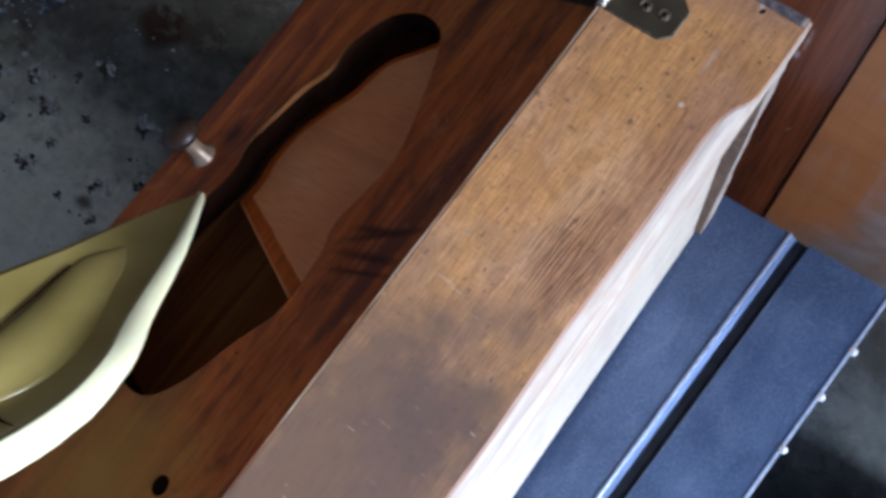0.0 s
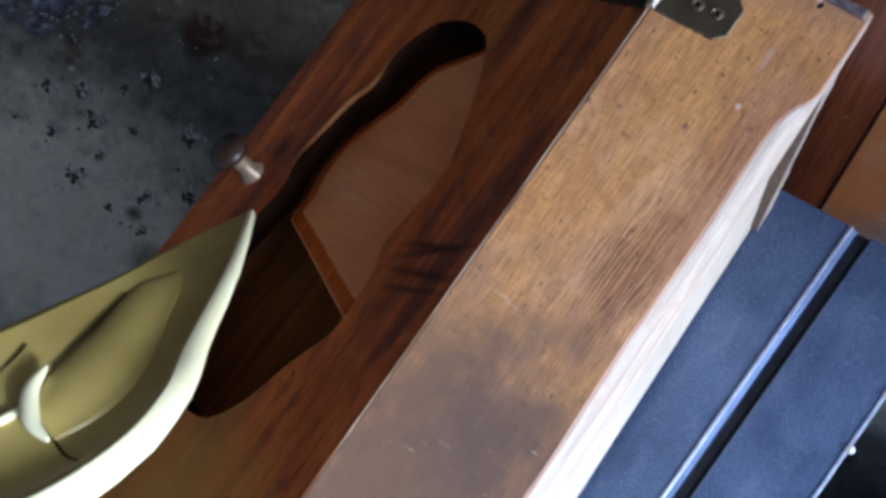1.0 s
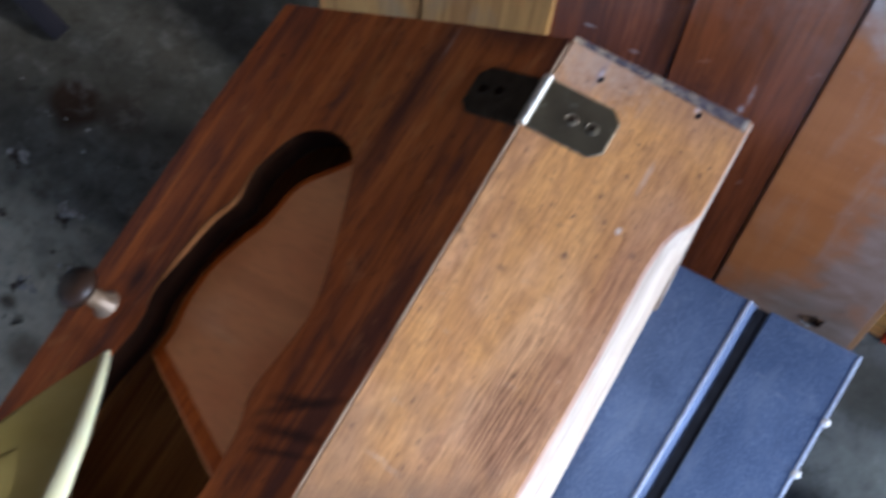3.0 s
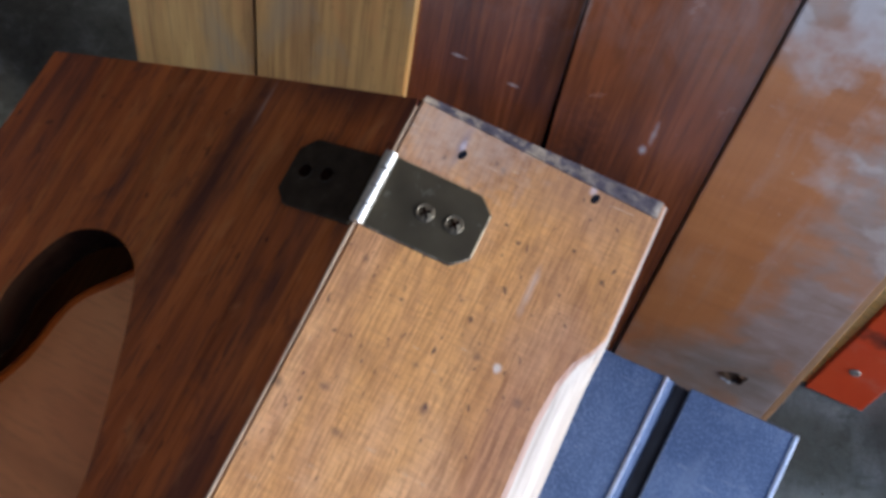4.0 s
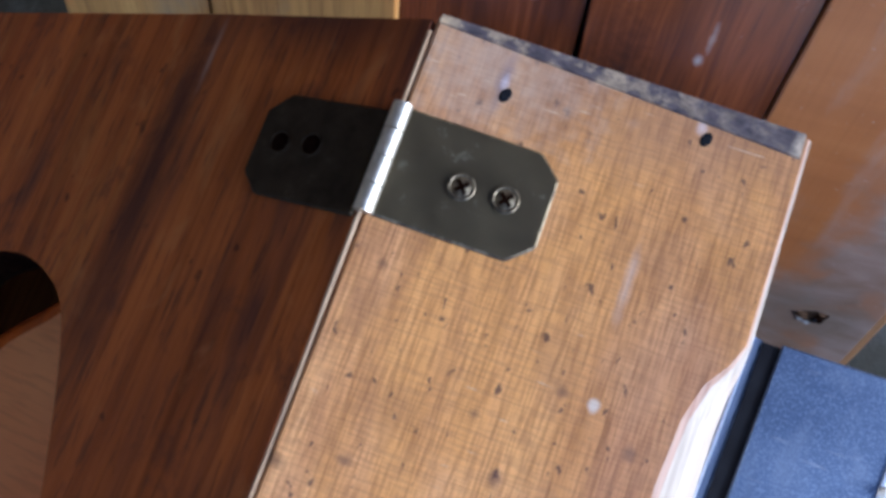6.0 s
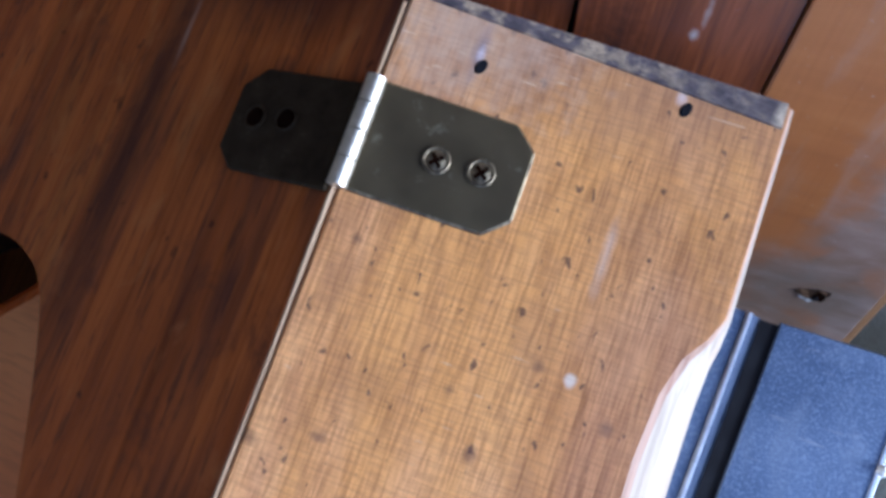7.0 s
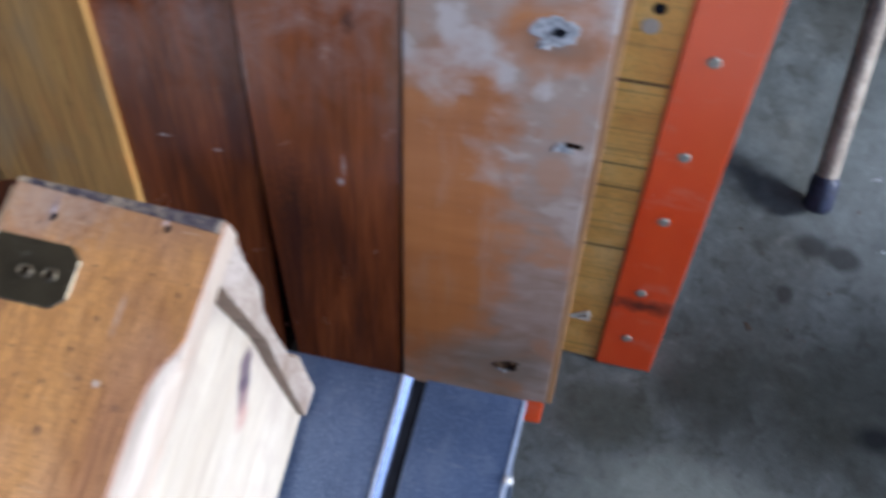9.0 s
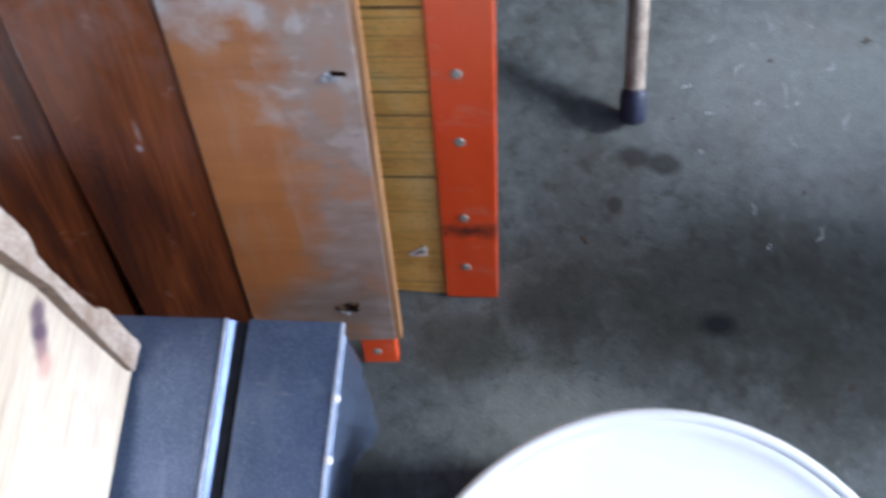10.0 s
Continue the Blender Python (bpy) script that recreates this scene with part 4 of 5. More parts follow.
rim = [Vector((-0.180, -0.52)), Vector((-0.001, -0.52)), Vector((-0.001, -0.25)), Vector((-0.001, 0.0005)), Vector((-0.06, -0.0035)), Vector((-0.178, -0.0135)), Vector((-0.1815, -0.09)), Vector((-0.1815, -0.25))]
bm = slab_with_hole(rim, hole, -THICK, 0.0)
# inner wall of the cut-out painted near-black for its shade
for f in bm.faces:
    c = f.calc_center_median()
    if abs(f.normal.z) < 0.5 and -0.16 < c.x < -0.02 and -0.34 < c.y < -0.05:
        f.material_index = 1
lid = part("lid", bm, [mahogany, shade_black], chest, "dark varnished lid with a wavy cut-out", LID)
part("worn_arris", tube([LID @ Vector((-0.0006, y, -0.0004 + 0.0002 * math.sin(90 * y))) for y in np.linspace(-0.5, -0.002, 90)], lambda k: 0.0006 + 0.00025 * noise.noise(Vector((40 * k, 1, 0))), 6), cream, lid, "pale rubbed edge")
inner = curve_through([Vector((x, y, 0)) for x, y in ((-0.1295, -0.205), (-0.129, -0.190), (-0.132, -0.175), (-0.130, -0.154), (-0.124, -0.139), (-0.116, -0.123), (-0.110, -0.101), (-0.095, -0.086), (-0.075, -0.072), (-0.04, -0.07), (-0.02, -0.10), (-0.02, -0.2), (-0.03, -0.240))], 52) + [Vector((-0.050, -0.2355, 0))]
bm = bmesh.new()
vs = [bm.verts.new((p.x, p.y, -THICK - 0.001)) for p in inner]
f = bm.faces.new(vs)
got = bmesh.ops.extrude_face_region(bm, geom=[f])
for v in got["geom"]:
    if isinstance(v, bmesh.types.BMVert):
        v.co.z -= 0.006
for q in bm.faces:
    q.material_index = 0 if len(q.verts) > 4 else 1
part("backing_board", bm, [backing, orange_glow], lid, "reddish plywood behind the cut-out", LID)


def bevel_band(line, wide):
    """An orange strip, for the glow, that slopes up inwards from the rim of the backing board."""
    n, rows = len(line), []
    for k, p in enumerate(line):
        d = (line[min(k + 1, n - 1)] - line[max(k - 1, 0)]).normalized()
        o = Vector((-d.y, d.x, 0))
        w = wide(k / (n - 1))
        rows.append([LID @ (Vector((p.x, p.y, -THICK)) - o * w * q + Vector((0, 0, h))) for q, h in ((-0.03, -0.0020), (0.0, -0.0009), (0.35, -0.0005), (0.75, -0.0005), (1.0, -0.0011))])
    return loft(rows)


part("edge_band", bevel_band(inner[:44], lambda k: 0.0062 - 0.0036 * k + 0.0008 * noise.noise(Vector((9 * k, 2, 0)))), orange_glow, lid, "orange strip painted as the edge's glow", smooth=True)
part("edge_band", bevel_band([inner[-1].lerp(inner[0], k / 23) for k in range(24)], lambda k: 0.0105 - 0.002 * k + 0.0010 * noise.noise(Vector((7 * k, 5, 0)))), orange_glow, lid, "orange strip painted as the edge's glow", smooth=True)
# lighter tube carries the rim's wear and its lit chamfer
part("lit_worn_rim", tube([LID @ Vector((p.x - 0.0012, p.y, -0.0006)) for p in hole[0:30]], lambda k: 0.0005 + 0.0012 * math.sin(math.pi * k), 8), honeyed, lid, "rubbed rim of the cut-out, paler for its lit chamfer", smooth=True)
# added board that stands for the dark hollow
part("inner_board", block(-0.178, -0.005, -0.5, -0.02, -0.062, -0.056), deep, lid, "added board for the dark hollow behind the cut-out", LID)

# added boards that hide the floor behind the hollow
part("rim_board", block(-0.1812, -0.1765, -0.51, -0.02, -0.066, -THICK - 0.0003), deep, lid, "added side board closing the gap under the lid", LID)
part("rim_board", block(-0.1765, -0.006, -0.0225, -0.0180, -0.066, -THICK - 0.0003), deep, lid, "added side board closing the gap under the lid", LID)
part("paint_speck", lathe([(0, 0.0006), (0.0006, 0.0004), (0.0009, 0.0)], 10), white, lid, "white paint speck", LID @ pose(-0.056, -0.1225, -THICK - 0.0008))
# dark disc painted for the shade in a hole
part("hole_disc", lathe([(0, 0.0002), (0.0035, 0.0003), (0.0046, 0.0001)], 14), shade_black, lid, "dark hole in the lid", LID @ pose(-0.032, -0.328, 0.0002))

# knob
KNOB = LID @ pose(-0.1575, -0.1965, 0)
knob = part("knob", lathe([(0, 0.0262), (0.0050, 0.0257), (0.0088, 0.0240), (0.0106, 0.0212), (0.0108, 0.0196), (0.0102, 0.0178), (0.0078, 0.0160), (0.0050, 0.0150), (0.0045, 0.0148)], 32), turned, lid, "dark turned wooden knob", KNOB, True)
part("knob_stem", lathe([(0.0047, 0.0156), (0.0044, 0.0140), (0.0043, 0.0105), (0.0050, 0.004), (0.0072, 0.0012), (0.0075, -0.001), (0, -0.001)], 32), stem, lid, "pale metal stem", KNOB, True)

# hinge
def leaf(sign):
    """Leaf plate with two clipped corners."""
    w, a, b, cut = 0.0358 if sign > 0 else 0.0338, -0.0462, -0.0218, 0.0052
    ring = [(0.0015, a), (w - cut, a), (w, a + cut * 0.9), (w, b - cut * 0.9), (w - cut, b), (0.0015, b)]
    bm = bmesh.new()
    f = bm.faces.new([bm.verts.new((sign * x, y, -0.0003)) for x, y in ring])
    got = bmesh.ops.extrude_face_region(bm, geom=[f])
    for v in got["geom"]:
        if isinstance(v, bmesh.types.BMVert):
            v.co.z = 0.0011
    edge = bmesh.ops.bevel(bm, geom=list(bm.edges), offset=0.0005, segments=1, affect="EDGES")
    for f in edge["faces"]:
        f.material_index = 1
    return bm


hinge = part("hinge", leaf(1), [brass, rivet], chest, "tarnished brass butt hinge leaf", SIDE)
part("hinge_leaf", leaf(-1), [shaded_brass, shaded_brass], hinge, "brass leaf on the lid, shade in its colour", LID)
kn = SIDE @ pose(-0.0002, 0, 0.0012)
cuts = (-0.0463, -0.0402, -0.0340, -0.0278, -0.0216)
for a, b in zip(cuts, cuts[1:]):
    part("knuckle", tube([kn @ Vector((0, y, 0)) for y in (a + 0.00016, b - 0.00016)], 0.0022, 24), shiny, hinge, "rubbed bright knuckle")
for m, x, y in ((SIDE, 0.0172, -0.0345), (SIDE, 0.0266, -0.0340), (LID, -0.0180, -0.0328), (LID, -0.0265, -0.0336)):
    at = m @ pose(x, y, 0.0012, 0, 0, 25 + 900 * x)
    # screws on the lid take the darker copies that carry its shade
    in_shade = m is LID
    part("screw", lathe([(0, 0.00012), (0.0024, 0.0001), (0.0027, -0.0004)], 22), shade_black if in_shade else rivet, hinge, "worn cross-head screw", at, True)
    part("screw_rim", sunk_ring(0.0030), shaded_brass if in_shade else rivet, hinge, "rubbed rim of the screw", at, True)
    for turn in (0, 90):
        part("cross_slot", block(-0.0017, 0.0017, -0.00042, 0.00042, 0.0, 0.0003), shade_black, hinge, "", at @ pose(0, 0, 0, 0, 0, turn))

# ---- yellow plastic scoop on the lid ----
scoop = thing("plastic_scoop", pose(-0.12, -0.3, 0.33), "yellow plastic scoop with pale thick rim", "scoop")
A = curve_through([(-0.1215, -0.2205, 0.34), (-0.0880, -0.2465, 0.4), (-0.0645, -0.2725, 0.446), (-0.0530, -0.2860, 0.466), (-0.0500, -0.3050, 0.482), (-0.0578, -0.3309, 0.497), (-0.0768, -0.3586, 0.508), (-0.1106, -0.3899, 0.514), (-0.1574, -0.422, 0.516)], 40)
D = curve_through([(-0.1215, -0.2205, 0.34), (-0.1231, -0.2487, 0.378), (-0.1176, -0.2725, 0.422), (-0.1205, -0.2913, 0.444), (-0.1232, -0.3064, 0.461), (-0.1308, -0.3254, 0.476), (-0.1425, -0.3447, 0.487), (-0.16, -0.3663, 0.494), (-0.1861, -0.399, 0.497)], 40)


def bowl(a, d, u, v):
    """Across the scoop: a short wall under the thick rim, then a shallow floor."""
    p = a.lerp(d, v)
    p.z -= 0.0065 * min(1, 3 * u) * math.sin(math.pi * v ** 0.6) ** 0.8 if 0 < v < 1 else 0.0
    return p


rows = []
for i, (a, d) in enumerate(zip(A, D)):
    u = i / 39
    rows.append([bowl(a, d, u, v) for v in np.linspace(0, 1, 26)])
bm = loft(rows)
body = part("body", bm, plastic, scoop, "smooth yellow inside", smooth=True)
sol = body.modifiers.new("wall", "SOLIDIFY")
sol.thickness, sol.offset = 0.002, 1
rows = []
for i, a in enumerate(A):
    u = i / 39
    w = float(np.interp(u, (0, 0.125, 0.25, 0.375, 0.5, 0.625, 1), (0.0014, 0.0036, 0.0052, 0.0066, 0.0095, 0.0115, 0.012))) * (1 + 0.05 * noise.noise(Vector((u * 30, 0, 0))))
    # rim leaned outwards so that the sun lights it
    tilt = float(np.interp(u, (0, 0.3, 0.45, 0.6), (1.6, 1.4, 0.6, 0.28)))
    t = (A[min(i + 1, 39)] - A[max(i - 1, 0)]).normalized()
    o = -t.cross(Vector((0, 0, 1))).normalized()
    rows.append([a + Vector((0, 0, 0.0010)), a + o * w * 0.12 + Vector((0, 0, 0.0014)), a + o * w * 0.9 - Vector((0, 0, 0.9 * tilt * w)), a + o * w - Vector((0, 0, 1.1 * tilt * w + 0.0004)), a + o * w * 0.9 - Vector((0, 0, 1.1 * tilt * w + 0.004)), a - Vector((0, 0, 0.002))])
part("rim", loft(rows, True), rimpl, scoop, "thick yellow rim, sunlight in its pale colour", smooth=True)



def skin(u, v, lift=0.0):
    """A place on the inside of the scoop: u along it from the tip, v across from the rim."""
    k = min(38.999, u * 39)
    i, f = int(k), k - int(k)
    a, d = A[i].lerp(A[i + 1], f), D[i].lerp(D[i + 1], f)
    return bowl(a, d, u, v) + Vector((0, 0, lift))


# leaf-shaped swelling added to make the bright patch inside
edge_l = curve_through([(0.17, 0.612, 0), (0.22, 0.78, 0), (0.26, 0.78, 0), (0.37, 0.68, 0), (0.44, 0.64, 0), (0.50, 0.60, 0), (0.55, 0.52, 0)], 28)
edge_r = curve_through([(0.175, 0.588, 0), (0.20, 0.425, 0), (0.24, 0.35, 0), (0.28, 0.29, 0), (0.40, 0.215, 0), (0.49, 0.20, 0), (0.57, 0.225, 0)], 28)
rows = []
for i, (a, b) in enumerate(zip(edge_l, edge_r)):
    grow = min(1.0, i / 12)
    rows.append([skin(a.x, a.y, -0.001)] + [skin(a.x + (b.x - a.x) * q, a.y + (b.y - a.y) * q, 0.0006 + grow * 0.0032 * math.sin(math.pi * q ** 0.8)) for q in np.linspace(0, 1, 14)] + [skin(b.x, b.y, -0.001)])
part("light_leaf", loft(rows), plastic, scoop, "leaf-shaped swelling added to catch the light", smooth=True)
part("rib", tube([skin(p.x, p.y, 0.0042) for p in curve_through([(0.49, 0.625, 0), (0.54, 0.538, 0), (0.57, 0.375, 0), (0.57, 0.225, 0)], 20)], lambda k: 0.0006 + 0.0028 * math.sin(math.pi * k), 10), rimpl, scoop, "raised curved rib", smooth=True)
# pale ridge stands in for a highlight on the crease
part("ridge", tube([skin(p.x, p.y, 0.0010) for p in curve_through([(0.56, 0.475, 0), (0.59, 0.475, 0), (0.64, 0.475, 0), (0.8, 0.48, 0)], 14)], 0.0018, 8), rimpl, scoop, "crease highlight as a pale ridge", smooth=True)
# dark tubes paint the shade of slits in the plastic
for line, wide in (([(0.26, 0.788, 0), (0.37, 0.695, 0), (0.44, 0.655, 0), (0.49, 0.622, 0)], 0.0003), ([(0.49, 0.825, 0), (0.53, 0.775, 0), (0.56, 0.738, 0)], 0.0002), ([(0.57, 0.225, 0), (0.57, 0.125, 0), (0.56, 0.05, 0)], 0.0005)):
    part("slit", tube([skin(p.x, p.y, 0.0008) for p in curve_through(line, 16)], lambda k, w=wide: 0.0002 + 0.7 * w * math.sin(math.pi * min(1, 0.2 + k)), 8), shade_black, scoop, "slit in the plastic, its shade a dark tube")

# ---- grey metal toolbox ----
BOX_X, BOX_Y = Vector((0.9975, -0.0347, 0.0621)), Vector((0.0342, 0.9994, 0.0098))
BOX = axes((0.0007, -0.0144, 0.1718), BOX_X, BOX_Y, BOX_X.cross(BOX_Y))
toolbox = thing("metal_toolbox", BOX, "slate-blue enamelled metal toolbox with worn bright edges", "toolbox")


def box_at(x, y, z):
    return BOX @ Vector((x, y, z))


low = [Vector((p.x, p.y, 0.0)) for p in (box_at(-0.06, -0.56, 0), box_at(0.2172, -0.56, 0), box_at(0.2172, 0.0, 0), box_at(-0.06, -0.016, 0))]


def far(x):
    """The far edge of the top, slightly out of square."""
    return -0.001 + 0.0552 * (x - 0.1474)


part("body", hexa(low + [box_at(-0.06, -0.56, -0.0032), box_at(0.2172, -0.56, -0.0032), box_at(0.2172, 0.0, -0.0032), box_at(-0.06, -0.016, -0.0032)], 0.002), slate, toolbox)
for x0, x1, top in ((-0.06, 0.1462, 0.0), (0.1610, 0.2182, -0.0006)):
    part("top_panel", hexa([box_at(*q) for q in ((x0, -0.562, -0.003), (x1, -0.562, -0.003), (x1, far(x1), -0.003), (x0, far(x0), -0.003), (x0, -0.562, top), (x1, -0.562, top), (x1, far(x1), top), (x0, far(x0), top))], 0.0008), slate, toolbox)
# pale tube paints the highlight along the fold
part("folded_edge", tube([box_at(0.1474, y, 0.0003) for y in (-0.56, -0.3, -0.001)], 0.0013, 10), bright, toolbox, "folded steel edge, its highlight a pale tube", smooth=True)
part("folded_face", hexa([box_at(*p) for p in ((0.1464, -0.561, -0.004), (0.1540, -0.561, -0.004), (0.1540, -0.0015, -0.004), (0.1464, -0.0015, -0.004), (0.1470, -0.561, 0.0008), (0.1488, -0.561, 0.0002), (0.1488, -0.0012, 0.0002), (0.1470, -0.0012, 0.0008))], 0.0004), fold_steel, toolbox, "sloping steel fold, toned for its sunlit face")
part("groove", block(0.1535, 0.1610, -0.561, -0.002, -0.003, -0.0022), black, toolbox, "dark groove between the panels", BOX)
part("edge_trim", block(0.2168, 0.2190, -0.561, 0.0025, -0.004, 0.0004, 0.0004), bright, toolbox, "chipped bright edge", BOX)
for y in (-0.0425, -0.0778, -0.118, -0.19):
    part("rivet", lathe([(0, 0.0024), (0.0017, 0.0020), (0.0027, 0.0)], 14), white, toolbox, "bright rivet", BOX @ pose(0.2192, y, 0.0002), True)
# added flap, its outline set from the camera's view of a dark region
flap = [(0.2176, -0.020, -0.120), (0.2222, -0.0345, -0.1350), (0.2268, -0.0515, -0.1505), (0.2236, -0.0640, -0.1510), (0.2176, -0.0690, -0.1500)]
bm = loft([[box_at(0.2176, y, -0.008) for y in (-0.004, -0.030, -0.055, -0.080, -0.105)], [box_at(0.2192, y, -0.010) for y in (-0.004, -0.030, -0.055, -0.080, -0.105)], [box_at(*p) for p in flap], [box_at(0.2170, p[1], p[2]) for p in flap]])
part("side_flap", bm, slate, toolbox, "side flap shaped to fit the camera's view")

# ---- leaning plank panel ----
PN = Vector((0.0258, -0.8665, 0.4986)).normalized()
PY = (Vector((-0.093, 0.496, 0.863)) - PN * PN.dot(Vector((-0.093, 0.496, 0.863)))).normalized()
PX = PY.cross(PN).normalized()
PLANKS = axes((0.2435, -0.006, 0.044), PX, PY, PN)
panel = thing("plank_panel", PLANKS, "leaning panel of red-brown planks, one with peeling paint", "panel")
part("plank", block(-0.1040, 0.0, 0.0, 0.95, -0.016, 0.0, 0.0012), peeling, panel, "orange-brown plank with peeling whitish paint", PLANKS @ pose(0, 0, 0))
ring = [(-0.1810, 0), (-0.1052, 0), (-0.1052, 0.95), (-0.1912, 0.95), (-0.1911, 0.25), (-0.1898, 0.19), (-0.1868, 0.11)]
bm = bmesh.new()
f = bm.faces.new([bm.verts.new((x, y, -0.016)) for x, y in ring])
got = bmesh.ops.extrude_face_region(bm, geom=[f])
for v in got["geom"]:
    if isinstance(v, bmesh.types.BMVert):
        v.co.z = -0.001
bmesh.ops.bevel(bm, geom=list(bm.edges), offset=0.001, segments=2, affect="EDGES")
part("plank", bm, reddish, panel, "glossy red-brown plank", PLANKS)
part("plank", block(-0.286, -0.1917, 0.0, 0.95, -0.019, -0.0035, 0.0012), reddish, panel, "glossy red-brown plank", PLANKS)
# black sheet added behind to keep the gap between planks dark
part("gap_blocker", block(-0.285, -0.003, 0.002, 0.94, -0.024, -0.0195), black, panel, "", PLANKS)
part("back_batten", block(-0.28, -0.006, 0.55, 0.62, -0.045, -0.0245, 0.001), reddish, panel, "", PLANKS)
part("edge_lip", block(-0.0002, 0.0042, 0.0, 0.95, -0.010, -0.0005, 0.0006, 1), lipped, panel, "bright sawn orange edge", PLANKS)
foot = part("foot", block(-0.028, -0.001, -0.030, -0.001, -0.014, -0.002, 0.0015), orange, panel, "orange-painted foot with a screw", PLANKS)
part("screw", screw_head(0.0035), steel, foot, "zinc screw", PLANKS @ pose(-0.016, -0.016, -0.002), True)


def torn(points, rise, ragged, seed):
    """A small flat scab or recess with a ragged outline: points of its rim, thickness, unevenness."""
    rng = random.Random(seed)
    ring = []
    for a, b in zip(points, points[1:] + points[:1]):
        for q in (0.0, 0.25, 0.5, 0.75):
            ring.append((a[0] + (b[0] - a[0]) * q + rng.uniform(-ragged, ragged), a[1] + (b[1] - a[1]) * q + rng.uniform(-ragged, ragged)))
    bm = bmesh.new()
    low = [bm.verts.new((x, y, -0.0004)) for x, y in ring]
    cx, cy = sum(p[0] for p in ring) / len(ring), sum(p[1] for p in ring) / len(ring)
    top = [bm.verts.new((cx + (x - cx) * 0.88, cy + (y - cy) * 0.88, rise * rng.uniform(0.7, 1.2))) for x, y in ring]
    mid = bm.verts.new((cx, cy, rise * 0.6))
    for k in range(len(ring)):
        n = (k + 1) % len(ring)
        bm.faces.new((low[k], low[n], top[n], top[k]))
        bm.faces.new((top[k], top[n], mid))
    return bm


GOUGE = PLANKS @ pose(-0.0320, 0.0385, 0.0)
part("gouge", torn([(-0.0100, -0.0012), (-0.0030, -0.0052), (0.0080, -0.0062), (0.0098, 0.0048), (0.0020, 0.0056), (-0.0040, 0.0030)], 0.0004, 0.0007, 1), gouged, panel, "dark splintered gouge round a nail", GOUGE)
part("gouge_hollow", torn([(0.0010, -0.0052), (0.0068, -0.0056), (0.0082, 0.0030), (0.0030, 0.0044)], 0.0007, 0.0005, 2), shade_black, panel, "", GOUGE)
for k, (x, y, turn, long) in enumerate(((-0.0060, -0.0008, 12, 0.0050), (-0.0045, 0.0010, -8, 0.0060), (-0.0030, -0.0026, 5, 0.0055), (0.0050, 0.0035, -14, 0.0045))):
    part("fibre", torn([(-long / 2, 0.0), (0.0, -0.0006), (long / 2, 0.0), (0.0, 0.0006)], 0.0011, 0.0001, 10 + k), fibre, panel, "torn brown fibre", GOUGE @ pose(x, y, 0.0002, 0, 0, turn))
part("nail_hole", lathe([(0, 0.0010), (0.0014, 0.0010), (0.0017, 0.0)], 12), black, panel, "", GOUGE @ pose(0.0030, -0.0030, 0.0003))
part("paint_chip", torn([(-0.0060, -0.0052), (0.0015, -0.0078), (0.0030, -0.0064), (-0.0050, -0.0036)], 0.0008, 0.0004, 3), chalk, panel, "bluish white paint chip", GOUGE)
part("gouge", hexa([(-0.0065, -0.002, -0.0006), (0.006, -0.003, -0.0006), (0.006, 0.001, -0.0006), (-0.005, 0.0025, -0.0006), (-0.0062, -0.0018, 0.0004), (0.0058, -0.0027, 0.0004), (0.0058, 0.0008, 0.0004), (-0.0048, 0.0022, 0.0004)]), shade_black, panel, "dark slit with a pale lip", PLANKS @ pose(-0.0115, 0.2385, 0.0) @ Matrix.Diagonal((0.8, 0.75, 1.0, 1.0)))
part("slit_lip", hexa([(-0.009, -0.0035, -0.0006), (0.0, -0.004, -0.0006), (0.0, -0.002, -0.0006), (-0.006, 0.001, -0.0006), (-0.009, -0.0033, 0.0007), (0.0, -0.0038, 0.0007), (0.0, -0.0022, 0.0007), (-0.006, 0.0008, 0.0007)]), chalk, panel, "pale torn fibres", PLANKS @ pose(-0.0115, 0.2380, 0.0) @ Matrix.Diagonal((1.2, 1.3, 1.0, 1.0)))
part("knot", hexa([(-0.005, -0.002, -0.0004), (0.003, -0.004, -0.0004), (0.006, 0.001, -0.0004), (-0.001, 0.004, -0.0004), (-0.0045, -0.0016, 0.0005), (0.0027, -0.0035, 0.0005), (0.0055, 0.0008, 0.0005), (-0.001, 0.0035, 0.0005)]), black, panel, "black splintered knot", PLANKS @ pose(-0.0275, 0.3060, 0.0002) @ Matrix.Diagonal((0.8, 0.8, 1.0, 1.0)))
part("knot_ring", torn([(-0.014, -0.003), (-0.002, -0.0085), (0.011, -0.005), (0.011, 0.006), (-0.002, 0.0088), (-0.013, 0.005)], 0.0003, 0.0014, 5), chalk, panel, "greyish ring of the knot", PLANKS @ pose(-0.0285, 0.3055, 0.0))
part("knot_chip", hexa([(-0.004, -0.003, -0.0004), (0.003, -0.0035, -0.0004), (0.0035, 0.0015, -0.0004), (-0.003, 0.0025, -0.0004), (-0.0022, -0.0016, 0.0005), (0.0012, -0.0022, 0.0005), (0.0018, 0.0006, 0.0005), (-0.0012, 0.0014, 0.0005)]), chalk, panel, "white paint chip by the knot", PLANKS @ pose(-0.0335, 0.2985, 0.0002))

PALE = PLANKS @ pose(-0.2712, 0.0, 0.0022)
pale = thing("pale_boards", PALE, "two honey-coloured boards leaning beside the dark planks", "boards")
part("board", block(-0.0895, -0.0, -0.02, 0.9, -0.016, 0.0, 0.0012), honey, pale, "", PALE)
part("board", block(-0.1715, -0.0910, -0.02, 0.9, -0.016, -0.0008, 0.0012), honey, pale, "", PALE)

# ---- orange and yellow strip board behind ----
ON = Vector((-0.0175, -0.9054, 0.4242)).normalized()
